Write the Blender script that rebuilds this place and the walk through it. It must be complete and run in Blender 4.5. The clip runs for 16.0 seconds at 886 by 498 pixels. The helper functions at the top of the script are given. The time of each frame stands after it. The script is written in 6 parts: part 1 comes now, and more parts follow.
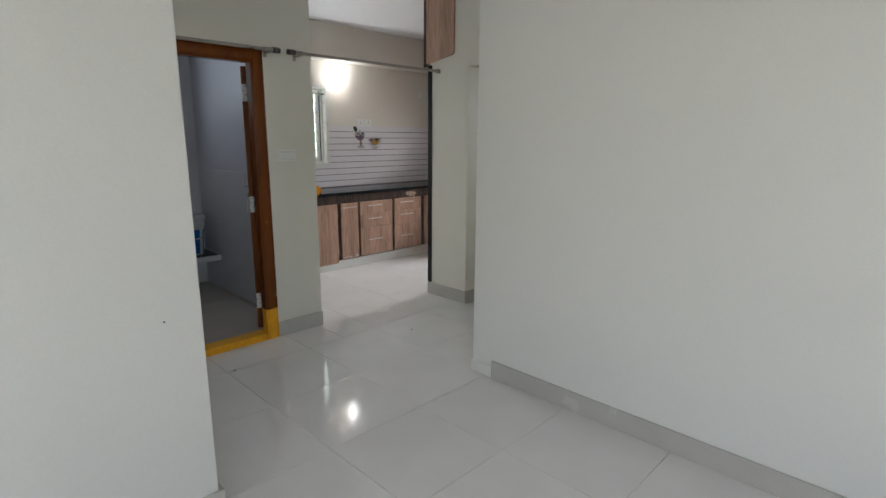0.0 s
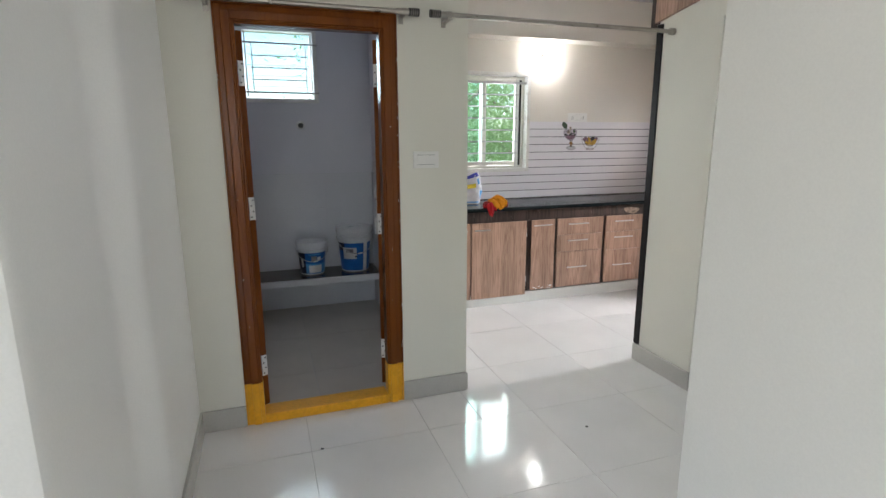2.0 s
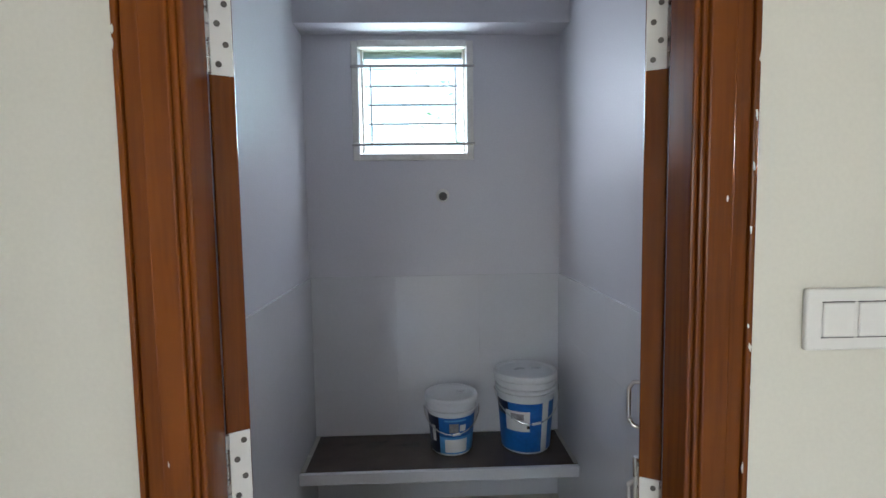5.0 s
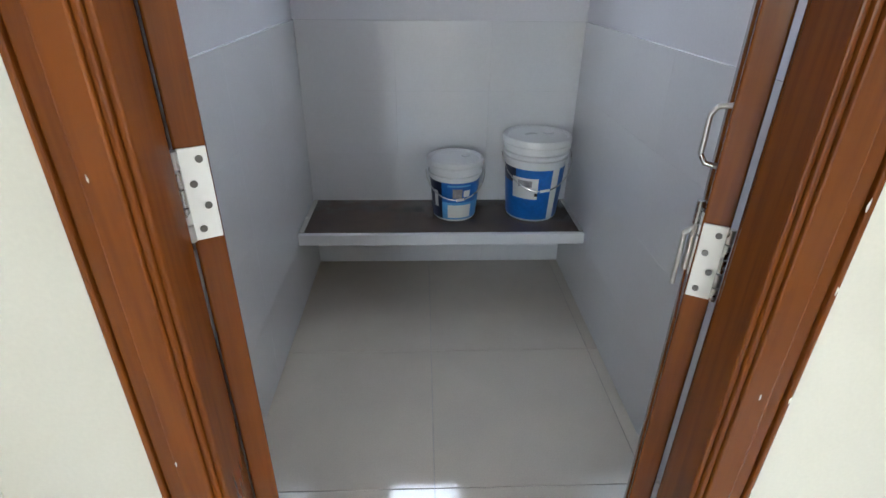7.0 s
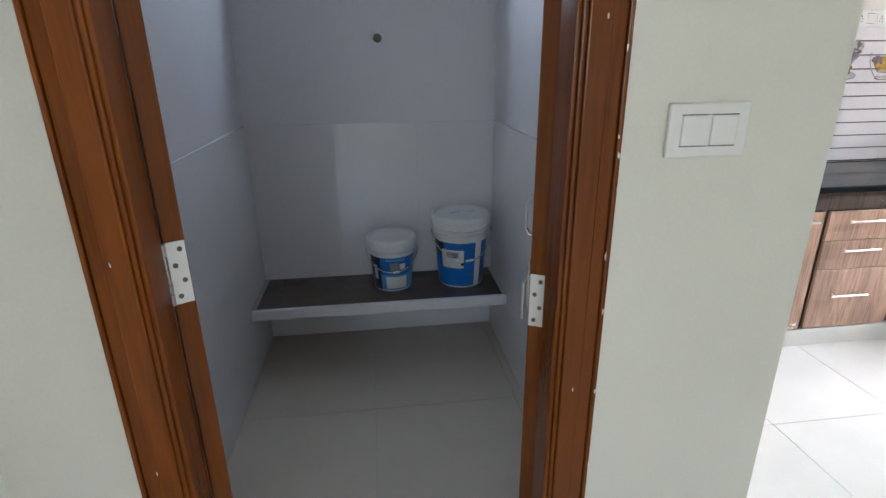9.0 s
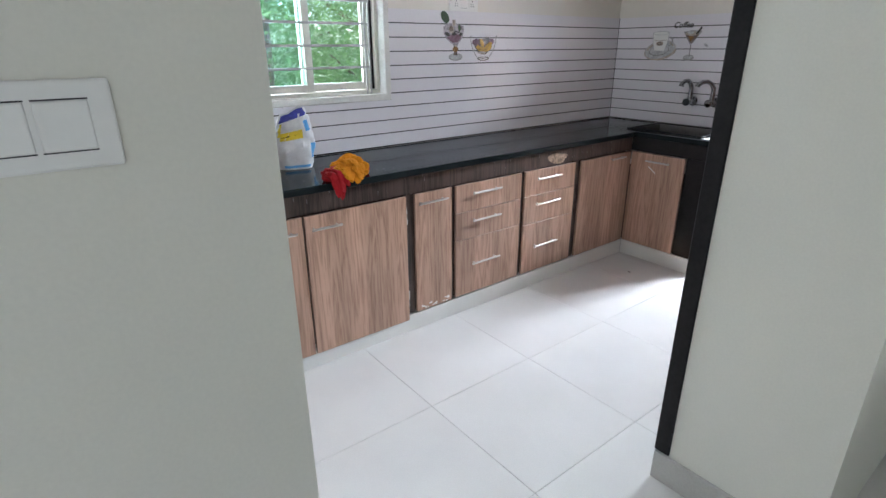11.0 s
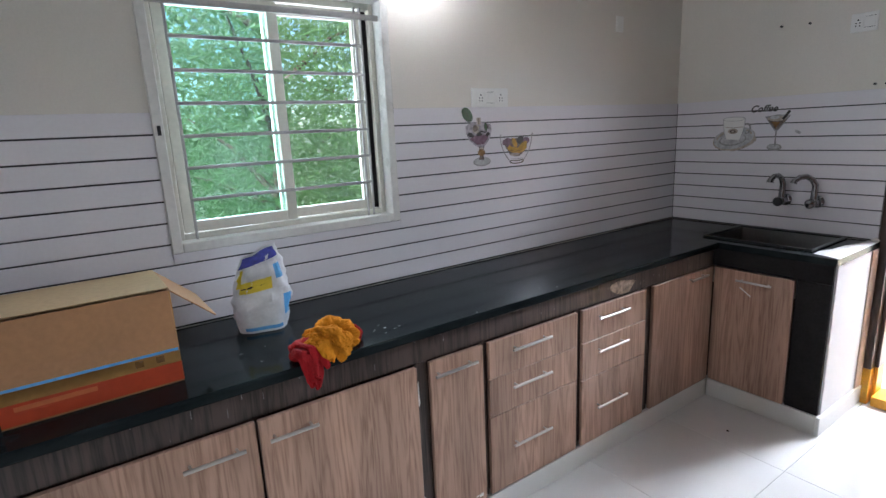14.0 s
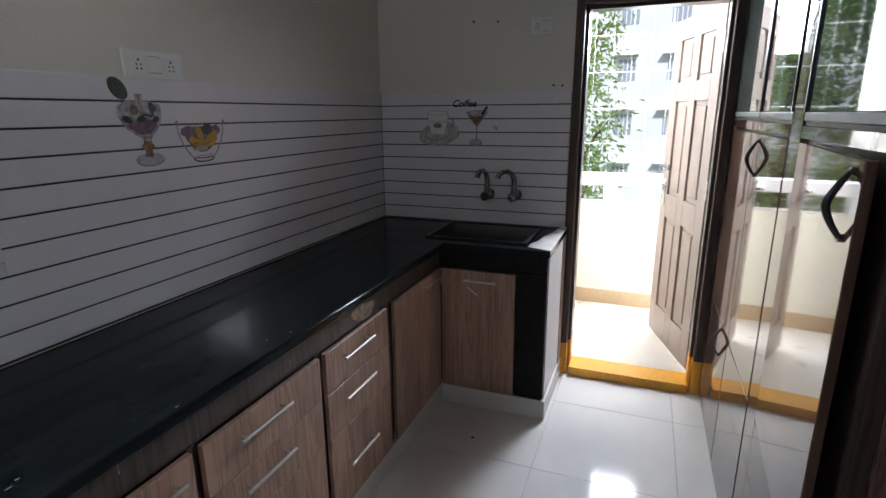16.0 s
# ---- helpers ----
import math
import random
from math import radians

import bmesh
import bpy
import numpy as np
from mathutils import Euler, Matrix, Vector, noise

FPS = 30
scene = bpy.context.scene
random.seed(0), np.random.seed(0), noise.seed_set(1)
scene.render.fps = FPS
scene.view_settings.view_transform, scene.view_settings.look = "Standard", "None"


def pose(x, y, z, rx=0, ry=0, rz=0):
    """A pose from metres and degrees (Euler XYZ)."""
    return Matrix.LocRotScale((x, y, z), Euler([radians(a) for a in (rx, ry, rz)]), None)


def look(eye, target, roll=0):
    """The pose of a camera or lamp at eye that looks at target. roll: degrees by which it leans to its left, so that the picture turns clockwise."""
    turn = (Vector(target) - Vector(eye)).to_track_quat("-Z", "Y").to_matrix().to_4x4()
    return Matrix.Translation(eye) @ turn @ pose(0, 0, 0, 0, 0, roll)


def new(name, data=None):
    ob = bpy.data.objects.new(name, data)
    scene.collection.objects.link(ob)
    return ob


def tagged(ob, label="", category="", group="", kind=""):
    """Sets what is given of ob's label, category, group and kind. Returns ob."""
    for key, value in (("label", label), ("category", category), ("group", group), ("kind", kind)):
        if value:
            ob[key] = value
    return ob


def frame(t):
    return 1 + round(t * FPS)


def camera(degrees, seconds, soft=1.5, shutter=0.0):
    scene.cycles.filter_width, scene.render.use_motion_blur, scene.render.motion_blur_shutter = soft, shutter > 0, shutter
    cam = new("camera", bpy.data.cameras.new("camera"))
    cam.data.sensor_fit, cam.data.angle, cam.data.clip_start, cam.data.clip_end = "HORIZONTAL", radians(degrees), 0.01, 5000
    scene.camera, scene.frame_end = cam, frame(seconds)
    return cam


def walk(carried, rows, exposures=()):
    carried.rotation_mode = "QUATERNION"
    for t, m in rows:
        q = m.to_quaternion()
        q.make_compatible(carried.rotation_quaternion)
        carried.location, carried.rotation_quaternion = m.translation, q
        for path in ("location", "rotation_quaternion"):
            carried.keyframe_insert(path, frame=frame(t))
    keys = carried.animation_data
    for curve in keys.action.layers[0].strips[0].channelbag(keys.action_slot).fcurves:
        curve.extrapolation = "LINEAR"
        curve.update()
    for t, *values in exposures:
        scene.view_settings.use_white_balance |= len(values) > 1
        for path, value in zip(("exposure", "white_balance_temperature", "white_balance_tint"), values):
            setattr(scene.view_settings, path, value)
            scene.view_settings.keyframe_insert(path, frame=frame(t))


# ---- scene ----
cam = camera(80.6, 16.0)
PATH = [
    (0, (-0.970, -3.580, 1.520), (0.422, -2.206, 1.100), 0.4),
    (0.5, (-0.643, -3.520, 1.511), (0.499, -1.934, 1.086), 0.0),
    (0.7, (-0.521, -3.436, 1.503), (0.557, -1.8, 1.101), -0.3),
    (1, (-0.352, -3.280, 1.533), (0.647, -1.595, 1.128), -0.3),
    (1.5, (-0.062, -3.055, 1.519), (0.735, -1.262, 1.13), -0.4),
    (2, (0.171, -2.726, 1.492), (0.802, -0.874, 1.076), -0.2),
    (2.5, (0.303, -2.348, 1.522), (0.763, -0.44, 1.136), -0.7),
    (3, (0.441, -2.004, 1.558), (0.739, -0.046, 1.283), -1.0),
    (3.5, (0.456, -1.651, 1.557), (0.635, 0.334, 1.391), -1.4),
    (3.7, (0.436, -1.49, 1.574), (0.592, 0.499, 1.432), -1.4),
    (5.8, (0.394, -0.536, 1.487), (0.44, 1.451, 1.267), -0.2),
    (6, (0.397, -0.528, 1.467), (0.443, 1.445, 1.142), 0.1),
    (6.5, (0.381, -0.509, 1.414), (0.452, 1.368, 0.726), 0.9),
    (7, (0.371, -0.508, 1.382), (0.445, 1.257, 0.444), 0.7),
    (7.5, (0.367, -0.506, 1.363), (0.457, 1.168, 0.272), 0.7),
    (8, (0.369, -0.53, 1.397), (0.463, 1.163, 0.336), 0.3),
    (8.5, (0.407, -0.672, 1.469), (0.492, 1.121, 0.588), 0.3),
    (9, (0.456, -0.821, 1.489), (0.696, 1.046, 0.813), -0.6),
    (9.5, (0.539, -0.89, 1.498), (1.258, 0.885, 0.921), 0.5),
    (10, (0.624, -0.913, 1.495), (1.65, 0.702, 0.913), -0.0),
    (10.2, (0.697, -0.883, 1.484), (1.816, 0.664, 0.891), -0.1),
    (12.5, (1.438, -0.294, 1.437), (2.473, 1.151, 0.519), -2.0),
    (13, (1.523, -0.248, 1.464), (2.481, 1.337, 0.709), -3.4),
    (13.5, (1.566, -0.139, 1.511), (2.582, 1.474, 0.906), -2.9),
    (14, (1.54, -0.004, 1.543), (2.641, 1.607, 1.103), -2.7),
    (14.5, (1.574, 0.175, 1.536), (2.843, 1.647, 1.066), -2.2),
    (15, (1.685, 0.26, 1.534), (3.128, 1.565, 1.07), -1.7),
    (15.3, (1.768, 0.283, 1.541), (3.334, 1.428, 1.055), -1.4),
    (15.5, (1.791, 0.327, 1.539), (3.432, 1.357, 1.044), -1.1),
    (16, (1.888, 0.482, 1.531), (3.694, 1.179, 1.028), -0.4),
]
EXPOSURES = [(0.0, 0.85, 6250, 11), (0.7, 0.95, 6250, 11), (1.5, 1.3, 6250, 11), (2.5, 1.6, 6200, 12), (3.5, 1.72, 6150, 12), (5.8, 2.65, 6150, 12), (6.5, 2.96, 6150, 10), (7.5, 2.74, 6150, 9), (8.0, 2.8, 6150, 9),
             (8.5, 2.32, 6050, 10), (9.0, 1.98, 6000, 10), (9.5, 1.5, 5750, 9), (10.0, 1.5, 5850, 10), (12.5, 1.24, 5450, 11), (13.5, 1.08, 5650, 12), (14.5, 0.87, 5750, 12), (15.0, 0.68, 5800, 12), (15.5, 0.15, 5750, 12), (16.0, -0.28, 5800, 11)]
walk(cam, [(t, look(eye, target, roll)) for t, eye, target, roll in PATH], EXPOSURES)

# ---- world and light ----
world = bpy.data.worlds.new("world")
scene.world = world
world.use_nodes = True
wn = world.node_tree
sky = wn.nodes.new("ShaderNodeTexSky")
sky.sky_type, sky.sun_disc, sky.sun_elevation, sky.sun_rotation = "NISHITA", False, radians(41), radians(236)
wn.links.new(sky.outputs[0], wn.nodes["Background"].inputs[0])
wn.nodes["Background"].inputs[1].default_value = 0.15
sun = new("sun", bpy.data.lights.new("sun", "SUN"))
sun.data.energy, sun.data.angle, sun.data.color = 5.0, radians(3), (1.0, 0.96, 0.9)
sun.matrix_world = look((-9, -6, 9.5), (0, 0, 0))


def area(name, eye, target, w, h, watts, color=(1, 1, 1)):
    lamp = new(name, bpy.data.lights.new(name, "AREA"))
    lamp.data.shape, lamp.data.size, lamp.data.size_y = "RECTANGLE", w, h
    lamp.data.energy, lamp.data.color = watts, color
    lamp.matrix_world = look(eye, target)
    return lamp


area("window_daylight", (2.23, 2.24, 1.64), (2.23, 0, 0.9), 0.84, 0.84, 16, (0.96, 1.0, 1.03))
area("balcony_daylight", (6.24, -0.66, 2.33), (3.0, -0.3, 1.1), 2.75, 0.85, 520, (0.97, 1.0, 1.025))
area("washroom_daylight", (0.36, 2.14, 2.08), (0.36, 0, 1.0), 0.5, 0.5, 3.3, (0.86, 0.93, 1.03))
# Assumed fill for the hall; no window or lamp is known there.
area("hall_fill", (-1.2, -6.95, 1.5), (0.3, 0, 1.2), 2.4, 1.6, 10, (0.97, 1.0, 0.98))
area("hall_side_fill", (-4.15, -4.0, 1.5), (1.5, -3.2, 1.1), 2.2, 1.7, 14, (0.98, 1.0, 0.98))
bulb_lamp = new("bulb_light", bpy.data.lights.new("bulb_light", "POINT"))
bulb_lamp.data.energy, bulb_lamp.data.shadow_soft_size, bulb_lamp.data.color = 0.85, 0.03, (1.0, 0.97, 0.93)
bulb_lamp.location = (2.83, 1.86, 2.215)


# ---- materials ----
def mat(name, base, rough=0.5, metal=0.0, vary=0.06, scale=6.0, grain=60.0, bump=0.0, spec=0.5, stretch=None, tint=None, rough_vary=0.08, rnd=0.0, coords="Object"):
    """A surface with colour variation at two scales, uneven gloss and fine relief."""
    m = bpy.data.materials.new(name)
    m.use_nodes = True
    t = m.node_tree
    b = t.nodes["Principled BSDF"]
    b.inputs["Metallic"].default_value = metal
    b.inputs["Specular IOR Level"].default_value = spec
    co = t.nodes.new("ShaderNodeTexCoord")
    mp = t.nodes.new("ShaderNodeMapping")
    t.links.new(co.outputs[coords], mp.inputs[0])
    if stretch:
        mp.inputs["Scale"].default_value = stretch
    n1 = t.nodes.new("ShaderNodeTexNoise")
    n1.inputs["Scale"].default_value, n1.inputs["Detail"].default_value = scale, 4
    n2 = t.nodes.new("ShaderNodeTexNoise")
    n2.inputs["Scale"].default_value, n2.inputs["Detail"].default_value = grain, 3
    for n in (n1, n2):
        t.links.new(mp.outputs[0], n.inputs["Vector"])
    add = t.nodes.new("ShaderNodeMath")
    add.operation = "ADD"
    t.links.new(n1.outputs[0], add.inputs[0])
    t.links.new(n2.outputs[0], add.inputs[1])
    half = t.nodes.new("ShaderNodeMath")
    half.operation = "MULTIPLY"
    half.inputs[1].default_value = 0.5
    t.links.new(add.outputs[0], half.inputs[0])
    ramp = t.nodes.new("ShaderNodeValToRGB")
    other = tint or tuple(c * (1 - vary * 2.2) for c in base)
    ramp.color_ramp.elements[0].position, ramp.color_ramp.elements[1].position = 0.36, 0.62
    ramp.color_ramp.elements[0].color = (*other, 1)
    ramp.color_ramp.elements[1].color = (*base, 1)
    t.links.new(half.outputs[0], ramp.inputs[0])
    colour = ramp.outputs[0]
    if rnd:
        info = t.nodes.new("ShaderNodeObjectInfo")
        mr = t.nodes.new("ShaderNodeMapRange")
        mr.inputs["To Min"].default_value, mr.inputs["To Max"].default_value = 1 - rnd, 1 + rnd
        t.links.new(info.outputs["Random"], mr.inputs[0])
        hs = t.nodes.new("ShaderNodeHueSaturation")
        t.links.new(mr.outputs[0], hs.inputs["Value"])
        t.links.new(colour, hs.inputs["Color"])
        colour = hs.outputs[0]
    t.links.new(colour, b.inputs["Base Color"])
    rr = t.nodes.new("ShaderNodeMapRange")
    rr.inputs["To Min"].default_value, rr.inputs["To Max"].default_value = max(0.02, rough - rough_vary), min(1, rough + rough_vary)
    t.links.new(n1.outputs[0], rr.inputs[0])
    t.links.new(rr.outputs[0], b.inputs["Roughness"])
    if bump:
        bn = t.nodes.new("ShaderNodeBump")
        bn.inputs["Strength"].default_value, bn.inputs["Distance"].default_value = bump, 0.002
        t.links.new(half.outputs[0], bn.inputs["Height"])
        t.links.new(bn.outputs[0], b.inputs["Normal"])
    return m


def dusty(m, colour, stretch, most):
    """Lays wiped streaks of dust over a material."""
    t = m.node_tree
    b = t.nodes["Principled BSDF"]
    old = b.inputs["Base Color"].links[0].from_socket
    oldr = b.inputs["Roughness"].links[0].from_socket
    co = t.nodes.new("ShaderNodeTexCoord")
    mp = t.nodes.new("ShaderNodeMapping")
    mp.inputs["Scale"].default_value = stretch
    mp.inputs["Rotation"].default_value = (0, 0, 0.16)
    t.links.new(co.outputs["Object"], mp.inputs[0])
    broad = t.nodes.new("ShaderNodeTexNoise")
    broad.inputs["Scale"].default_value, broad.inputs["Detail"].default_value, broad.inputs["Distortion"].default_value = 2.2, 7, 0.7
    patch = t.nodes.new("ShaderNodeTexNoise")
    patch.inputs["Scale"].default_value, patch.inputs["Detail"].default_value = 5.5, 6
    t.links.new(mp.outputs[0], broad.inputs["Vector"])
    t.links.new(co.outputs["Object"], patch.inputs["Vector"])
    mul = t.nodes.new("ShaderNodeMath")
    mul.operation = "MULTIPLY"
    t.links.new(broad.outputs[0], mul.inputs[0])
    t.links.new(patch.outputs[0], mul.inputs[1])
    lim = t.nodes.new("ShaderNodeMapRange")
    lim.inputs["From Min"].default_value, lim.inputs["From Max"].default_value = 0.17, 0.46
    lim.inputs["To Min"].default_value, lim.inputs["To Max"].default_value = 0.0, most
    t.links.new(mul.outputs[0], lim.inputs[0])
    mix = t.nodes.new("ShaderNodeMixRGB")
    mix.inputs[2].default_value = (*colour, 1)
    t.links.new(lim.outputs[0], mix.inputs[0])
    t.links.new(old, mix.inputs[1])
    t.links.new(mix.outputs[0], b.inputs["Base Color"])
    rmix = t.nodes.new("ShaderNodeMath")
    rmix.operation = "MULTIPLY_ADD"
    rmix.inputs[1].default_value = 0.6
    t.links.new(lim.outputs[0], rmix.inputs[0])
    t.links.new(oldr, rmix.inputs[2])
    t.links.new(rmix.outputs[0], b.inputs["Roughness"])


def wood(name, light, dark, rough=0.4, along="z", scale=1.0, bump=0.12, rings=7.0):
    """Laminate or timber with grain running along one axis."""
    m = bpy.data.materials.new(name)
    m.use_nodes = True
    t = m.node_tree
    b = t.nodes["Principled BSDF"]
    co = t.nodes.new("ShaderNodeTexCoord")
    info = t.nodes.new("ShaderNodeObjectInfo")
    shift = t.nodes.new("ShaderNodeVectorMath")
    shift.operation = "MULTIPLY_ADD"
    wide = t.nodes.new("ShaderNodeCombineXYZ")
    t.links.new(info.outputs["Random"], wide.inputs[0])
    t.links.new(info.outputs["Random"], wide.inputs[1])
    t.links.new(info.outputs["Random"], wide.inputs[2])
    t.links.new(wide.outputs[0], shift.inputs[0])
    shift.inputs[1].default_value = (7, 5, 9)
    t.links.new(co.outputs["Object"], shift.inputs[2])
    mp = t.nodes.new("ShaderNodeMapping")
    long = {"x": (0.07, 1, 1), "y": (1, 0.07, 1), "z": (1, 1, 0.055)}[along]
    mp.inputs["Scale"].default_value = [v * scale for v in long]
    t.links.new(shift.outputs[0], mp.inputs[0])
    n1 = t.nodes.new("ShaderNodeTexNoise")
    n1.inputs["Scale"].default_value, n1.inputs["Detail"].default_value, n1.inputs["Distortion"].default_value = rings, 5, 0.6
    n2 = t.nodes.new("ShaderNodeTexNoise")
    n2.inputs["Scale"].default_value, n2.inputs["Detail"].default_value = 90, 3
    t.links.new(mp.outputs[0], n1.inputs["Vector"])
    t.links.new(mp.outputs[0], n2.inputs["Vector"])
    mul = t.nodes.new("ShaderNodeMath")
    mul.operation = "MULTIPLY"
    mul.inputs[1].default_value = 7
    t.links.new(n1.outputs[0], mul.inputs[0])
    fr = t.nodes.new("ShaderNodeMath")
    fr.operation = "PINGPONG"
    fr.inputs[1].default_value = 0.5
    t.links.new(mul.outputs[0], fr.inputs[0])
    mixv = t.nodes.new("ShaderNodeMath")
    mixv.operation = "MULTIPLY_ADD"
    mixv.inputs[1].default_value = 0.9
    t.links.new(n2.outputs[0], mixv.inputs[0])
    t.links.new(fr.outputs[0], mixv.inputs[2])
    ramp = t.nodes.new("ShaderNodeValToRGB")
    ramp.color_ramp.elements[0].position, ramp.color_ramp.elements[1].position = 0.25, 0.85
    ramp.color_ramp.elements[0].color, ramp.color_ramp.elements[1].color = (*dark, 1), (*light, 1)
    t.links.new(mixv.outputs[0], ramp.inputs[0])
    n3 = t.nodes.new("ShaderNodeTexNoise")
    n3.inputs["Scale"].default_value, n3.inputs["Detail"].default_value = 3.0, 3
    t.links.new(mp.outputs[0], n3.inputs["Vector"])
    tone = t.nodes.new("ShaderNodeMapRange")
    tone.inputs["From Min"].default_value, tone.inputs["From Max"].default_value = 0.3, 0.7
    tone.inputs["To Min"].default_value, tone.inputs["To Max"].default_value = 0.72, 1.2
    t.links.new(n3.outputs[0], tone.inputs[0])
    hs = t.nodes.new("ShaderNodeHueSaturation")
    t.links.new(tone.outputs[0], hs.inputs["Value"])
    t.links.new(ramp.outputs[0], hs.inputs["Color"])
    t.links.new(hs.outputs[0], b.inputs["Base Color"])
    rough_tone = t.nodes.new("ShaderNodeMapRange")
    rough_tone.inputs["To Min"].default_value, rough_tone.inputs["To Max"].default_value = rough * 0.8, rough * 1.2
    t.links.new(n3.outputs[0], rough_tone.inputs[0])
    t.links.new(rough_tone.outputs[0], b.inputs["Roughness"])
    bn = t.nodes.new("ShaderNodeBump")
    bn.inputs["Strength"].default_value, bn.inputs["Distance"].default_value = bump, 0.001
    t.links.new(mixv.outputs[0], bn.inputs["Height"])
    t.links.new(bn.outputs[0], b.inputs["Normal"])
    return m


def glass(name, tint=(1, 1, 1), rough=0.02, dust=0.0):
    m = bpy.data.materials.new(name)
    m.use_nodes = True
    t = m.node_tree
    out = t.nodes["Material Output"]
    tr = t.nodes.new("ShaderNodeBsdfTransparent")
    tr.inputs[0].default_value = (*tint, 1)
    gl = t.nodes.new("ShaderNodeBsdfGlossy")
    gl.inputs["Roughness"].default_value = rough
    f = t.nodes.new("ShaderNodeFresnel")
    f.inputs[0].default_value = 1.45
    mx = t.nodes.new("ShaderNodeMixShader")
    t.links.new(f.outputs[0], mx.inputs[0])
    t.links.new(tr.outputs[0], mx.inputs[1])
    t.links.new(gl.outputs[0], mx.inputs[2])
    last = mx
    if dust:
        co = t.nodes.new("ShaderNodeTexCoord")
        nz = t.nodes.new("ShaderNodeTexNoise")
        nz.inputs["Scale"].default_value, nz.inputs["Detail"].default_value = 5.0, 5
        t.links.new(co.outputs["Object"], nz.inputs["Vector"])
        amount = t.nodes.new("ShaderNodeMapRange")
        amount.inputs["From Min"].default_value, amount.inputs["From Max"].default_value = 0.3, 0.75
        amount.inputs["To Min"].default_value, amount.inputs["To Max"].default_value = dust * 0.4, dust * 1.6
        t.links.new(nz.outputs[0], amount.inputs[0])
        film_ = t.nodes.new("ShaderNodeBsdfTranslucent")
        film_.inputs[0].default_value = (0.75, 0.82, 0.80, 1)
        last = t.nodes.new("ShaderNodeMixShader")
        t.links.new(amount.outputs[0], last.inputs[0])
        t.links.new(mx.outputs[0], last.inputs[1])
        t.links.new(film_.outputs[0], last.inputs[2])
    t.links.new(last.outputs[0], out.inputs[0])
    return m


def emit(name, color, strength):
    m = bpy.data.materials.new(name)
    m.use_nodes = True
    b = m.node_tree.nodes["Principled BSDF"]
    b.inputs["Emission Color"].default_value = (*color, 1)
    b.inputs["Emission Strength"].default_value = strength
    b.inputs["Base Color"].default_value = (*color, 1)
    return m


M_CREAM = mat("cream_wall_paint", (0.70, 0.68, 0.60), 0.45, vary=0.025, scale=1.2, grain=150, bump=0.08)
M_WHITE = mat("white_wall_paint", (0.72, 0.71, 0.67), 0.42, vary=0.025, scale=1.0, grain=150, bump=0.08)
M_KWALL = mat("ivory_kitchen_paint", (0.69, 0.645, 0.575), 0.45, vary=0.03, scale=1.0, grain=150, bump=0.08)
M_LILAC = mat("pale_lilac_paint", (0.64, 0.63, 0.665), 0.5, vary=0.03, scale=1.5, grain=120, bump=0.08)
M_CEIL = mat("ceiling_paint", (0.78, 0.77, 0.78), 0.7, vary=0.02, scale=1.5, grain=120)
M_FLOOR = mat("vitrified_floor_tile", (0.73, 0.71, 0.685), 0.09, vary=0.04, scale=3.0, grain=220, spec=0.55, rough_vary=0.03, rnd=0.015)
M_GROUT = mat("grey_grout", (0.52, 0.50, 0.48), 0.8, vary=0.1, scale=12)
M_WFLOOR = mat("beige_washroom_tile", (0.60, 0.55, 0.475), 0.07, vary=0.05, scale=4.0, grain=220, rough_vary=0.04, rnd=0.015)
M_SKIRT = mat("beige_skirting_tile", (0.50, 0.48, 0.44), 0.25, vary=0.05, scale=5.0, grain=160)
M_WTILE = mat("white_glazed_wall_tile", (0.66, 0.66, 0.68), 0.17, vary=0.02, scale=3.0, grain=100, rough_vary=0.02, rnd=0.003)
M_KTILE = mat("white_ribbed_wall_tile", (0.74, 0.71, 0.735), 0.16, vary=0.02, scale=3.0, grain=100, rough_vary=0.03, rnd=0.01)
M_GROOVE = mat("dark_groove", (0.02, 0.02, 0.021), 0.7, vary=0.1)
M_LAM = wood("walnut_laminate", (0.465, 0.292, 0.208), (0.245, 0.136, 0.09), 0.36, scale=2.0, rings=9.0)
M_DARK = wood("dark_wenge_laminate", (0.085, 0.058, 0.048), (0.007, 0.005, 0.005), 0.33, scale=2.2)
M_EDGE = mat("black_edge_laminate", (0.016, 0.014, 0.014), 0.4, vary=0.2, scale=14, grain=80, bump=0.2, spec=0.15)
M_VARN = wood("varnished_teak", (0.172, 0.047, 0.006), (0.115, 0.029, 0.004), 0.20, scale=1.6, bump=0.08, rings=4.0)
M_VARN.node_tree.nodes["Principled BSDF"].inputs["Specular IOR Level"].default_value = 0.22
M_DVARN = wood("dark_varnished_timber", (0.055, 0.028, 0.017), (0.022, 0.011, 0.007), 0.3, scale=1.6)
M_YELLOW = mat("yellow_enamel_paint", (0.82, 0.39, 0.012), 0.35, vary=0.1, scale=9, grain=60, bump=0.25)
M_GRAN = mat("black_granite", (0.005, 0.007, 0.008), 0.09, vary=0.0, scale=2.6, grain=380, tint=(0.011, 0.015, 0.016), rough_vary=0.04, spec=0.08)
dusty(M_GRAN, (0.06, 0.07, 0.072), (0.9, 4.0, 1.0), 0.2)
M_BROWN = mat("brown_polished_stone", (0.085, 0.060, 0.048), 0.2, vary=0.15, scale=9, grain=300, rough_vary=0.08)
M_STEEL = mat("brushed_steel", (0.55, 0.54, 0.52), 0.28, 1.0, vary=0.05, scale=20)
M_SCREW = mat("dark_screw_steel", (0.14, 0.13, 0.12), 0.35, 1.0, vary=0.1, scale=60)
M_SATIN = mat("satin_chrome", (0.66, 0.63, 0.60), 0.32, 1.0, vary=0.03, rough_vary=0.05)
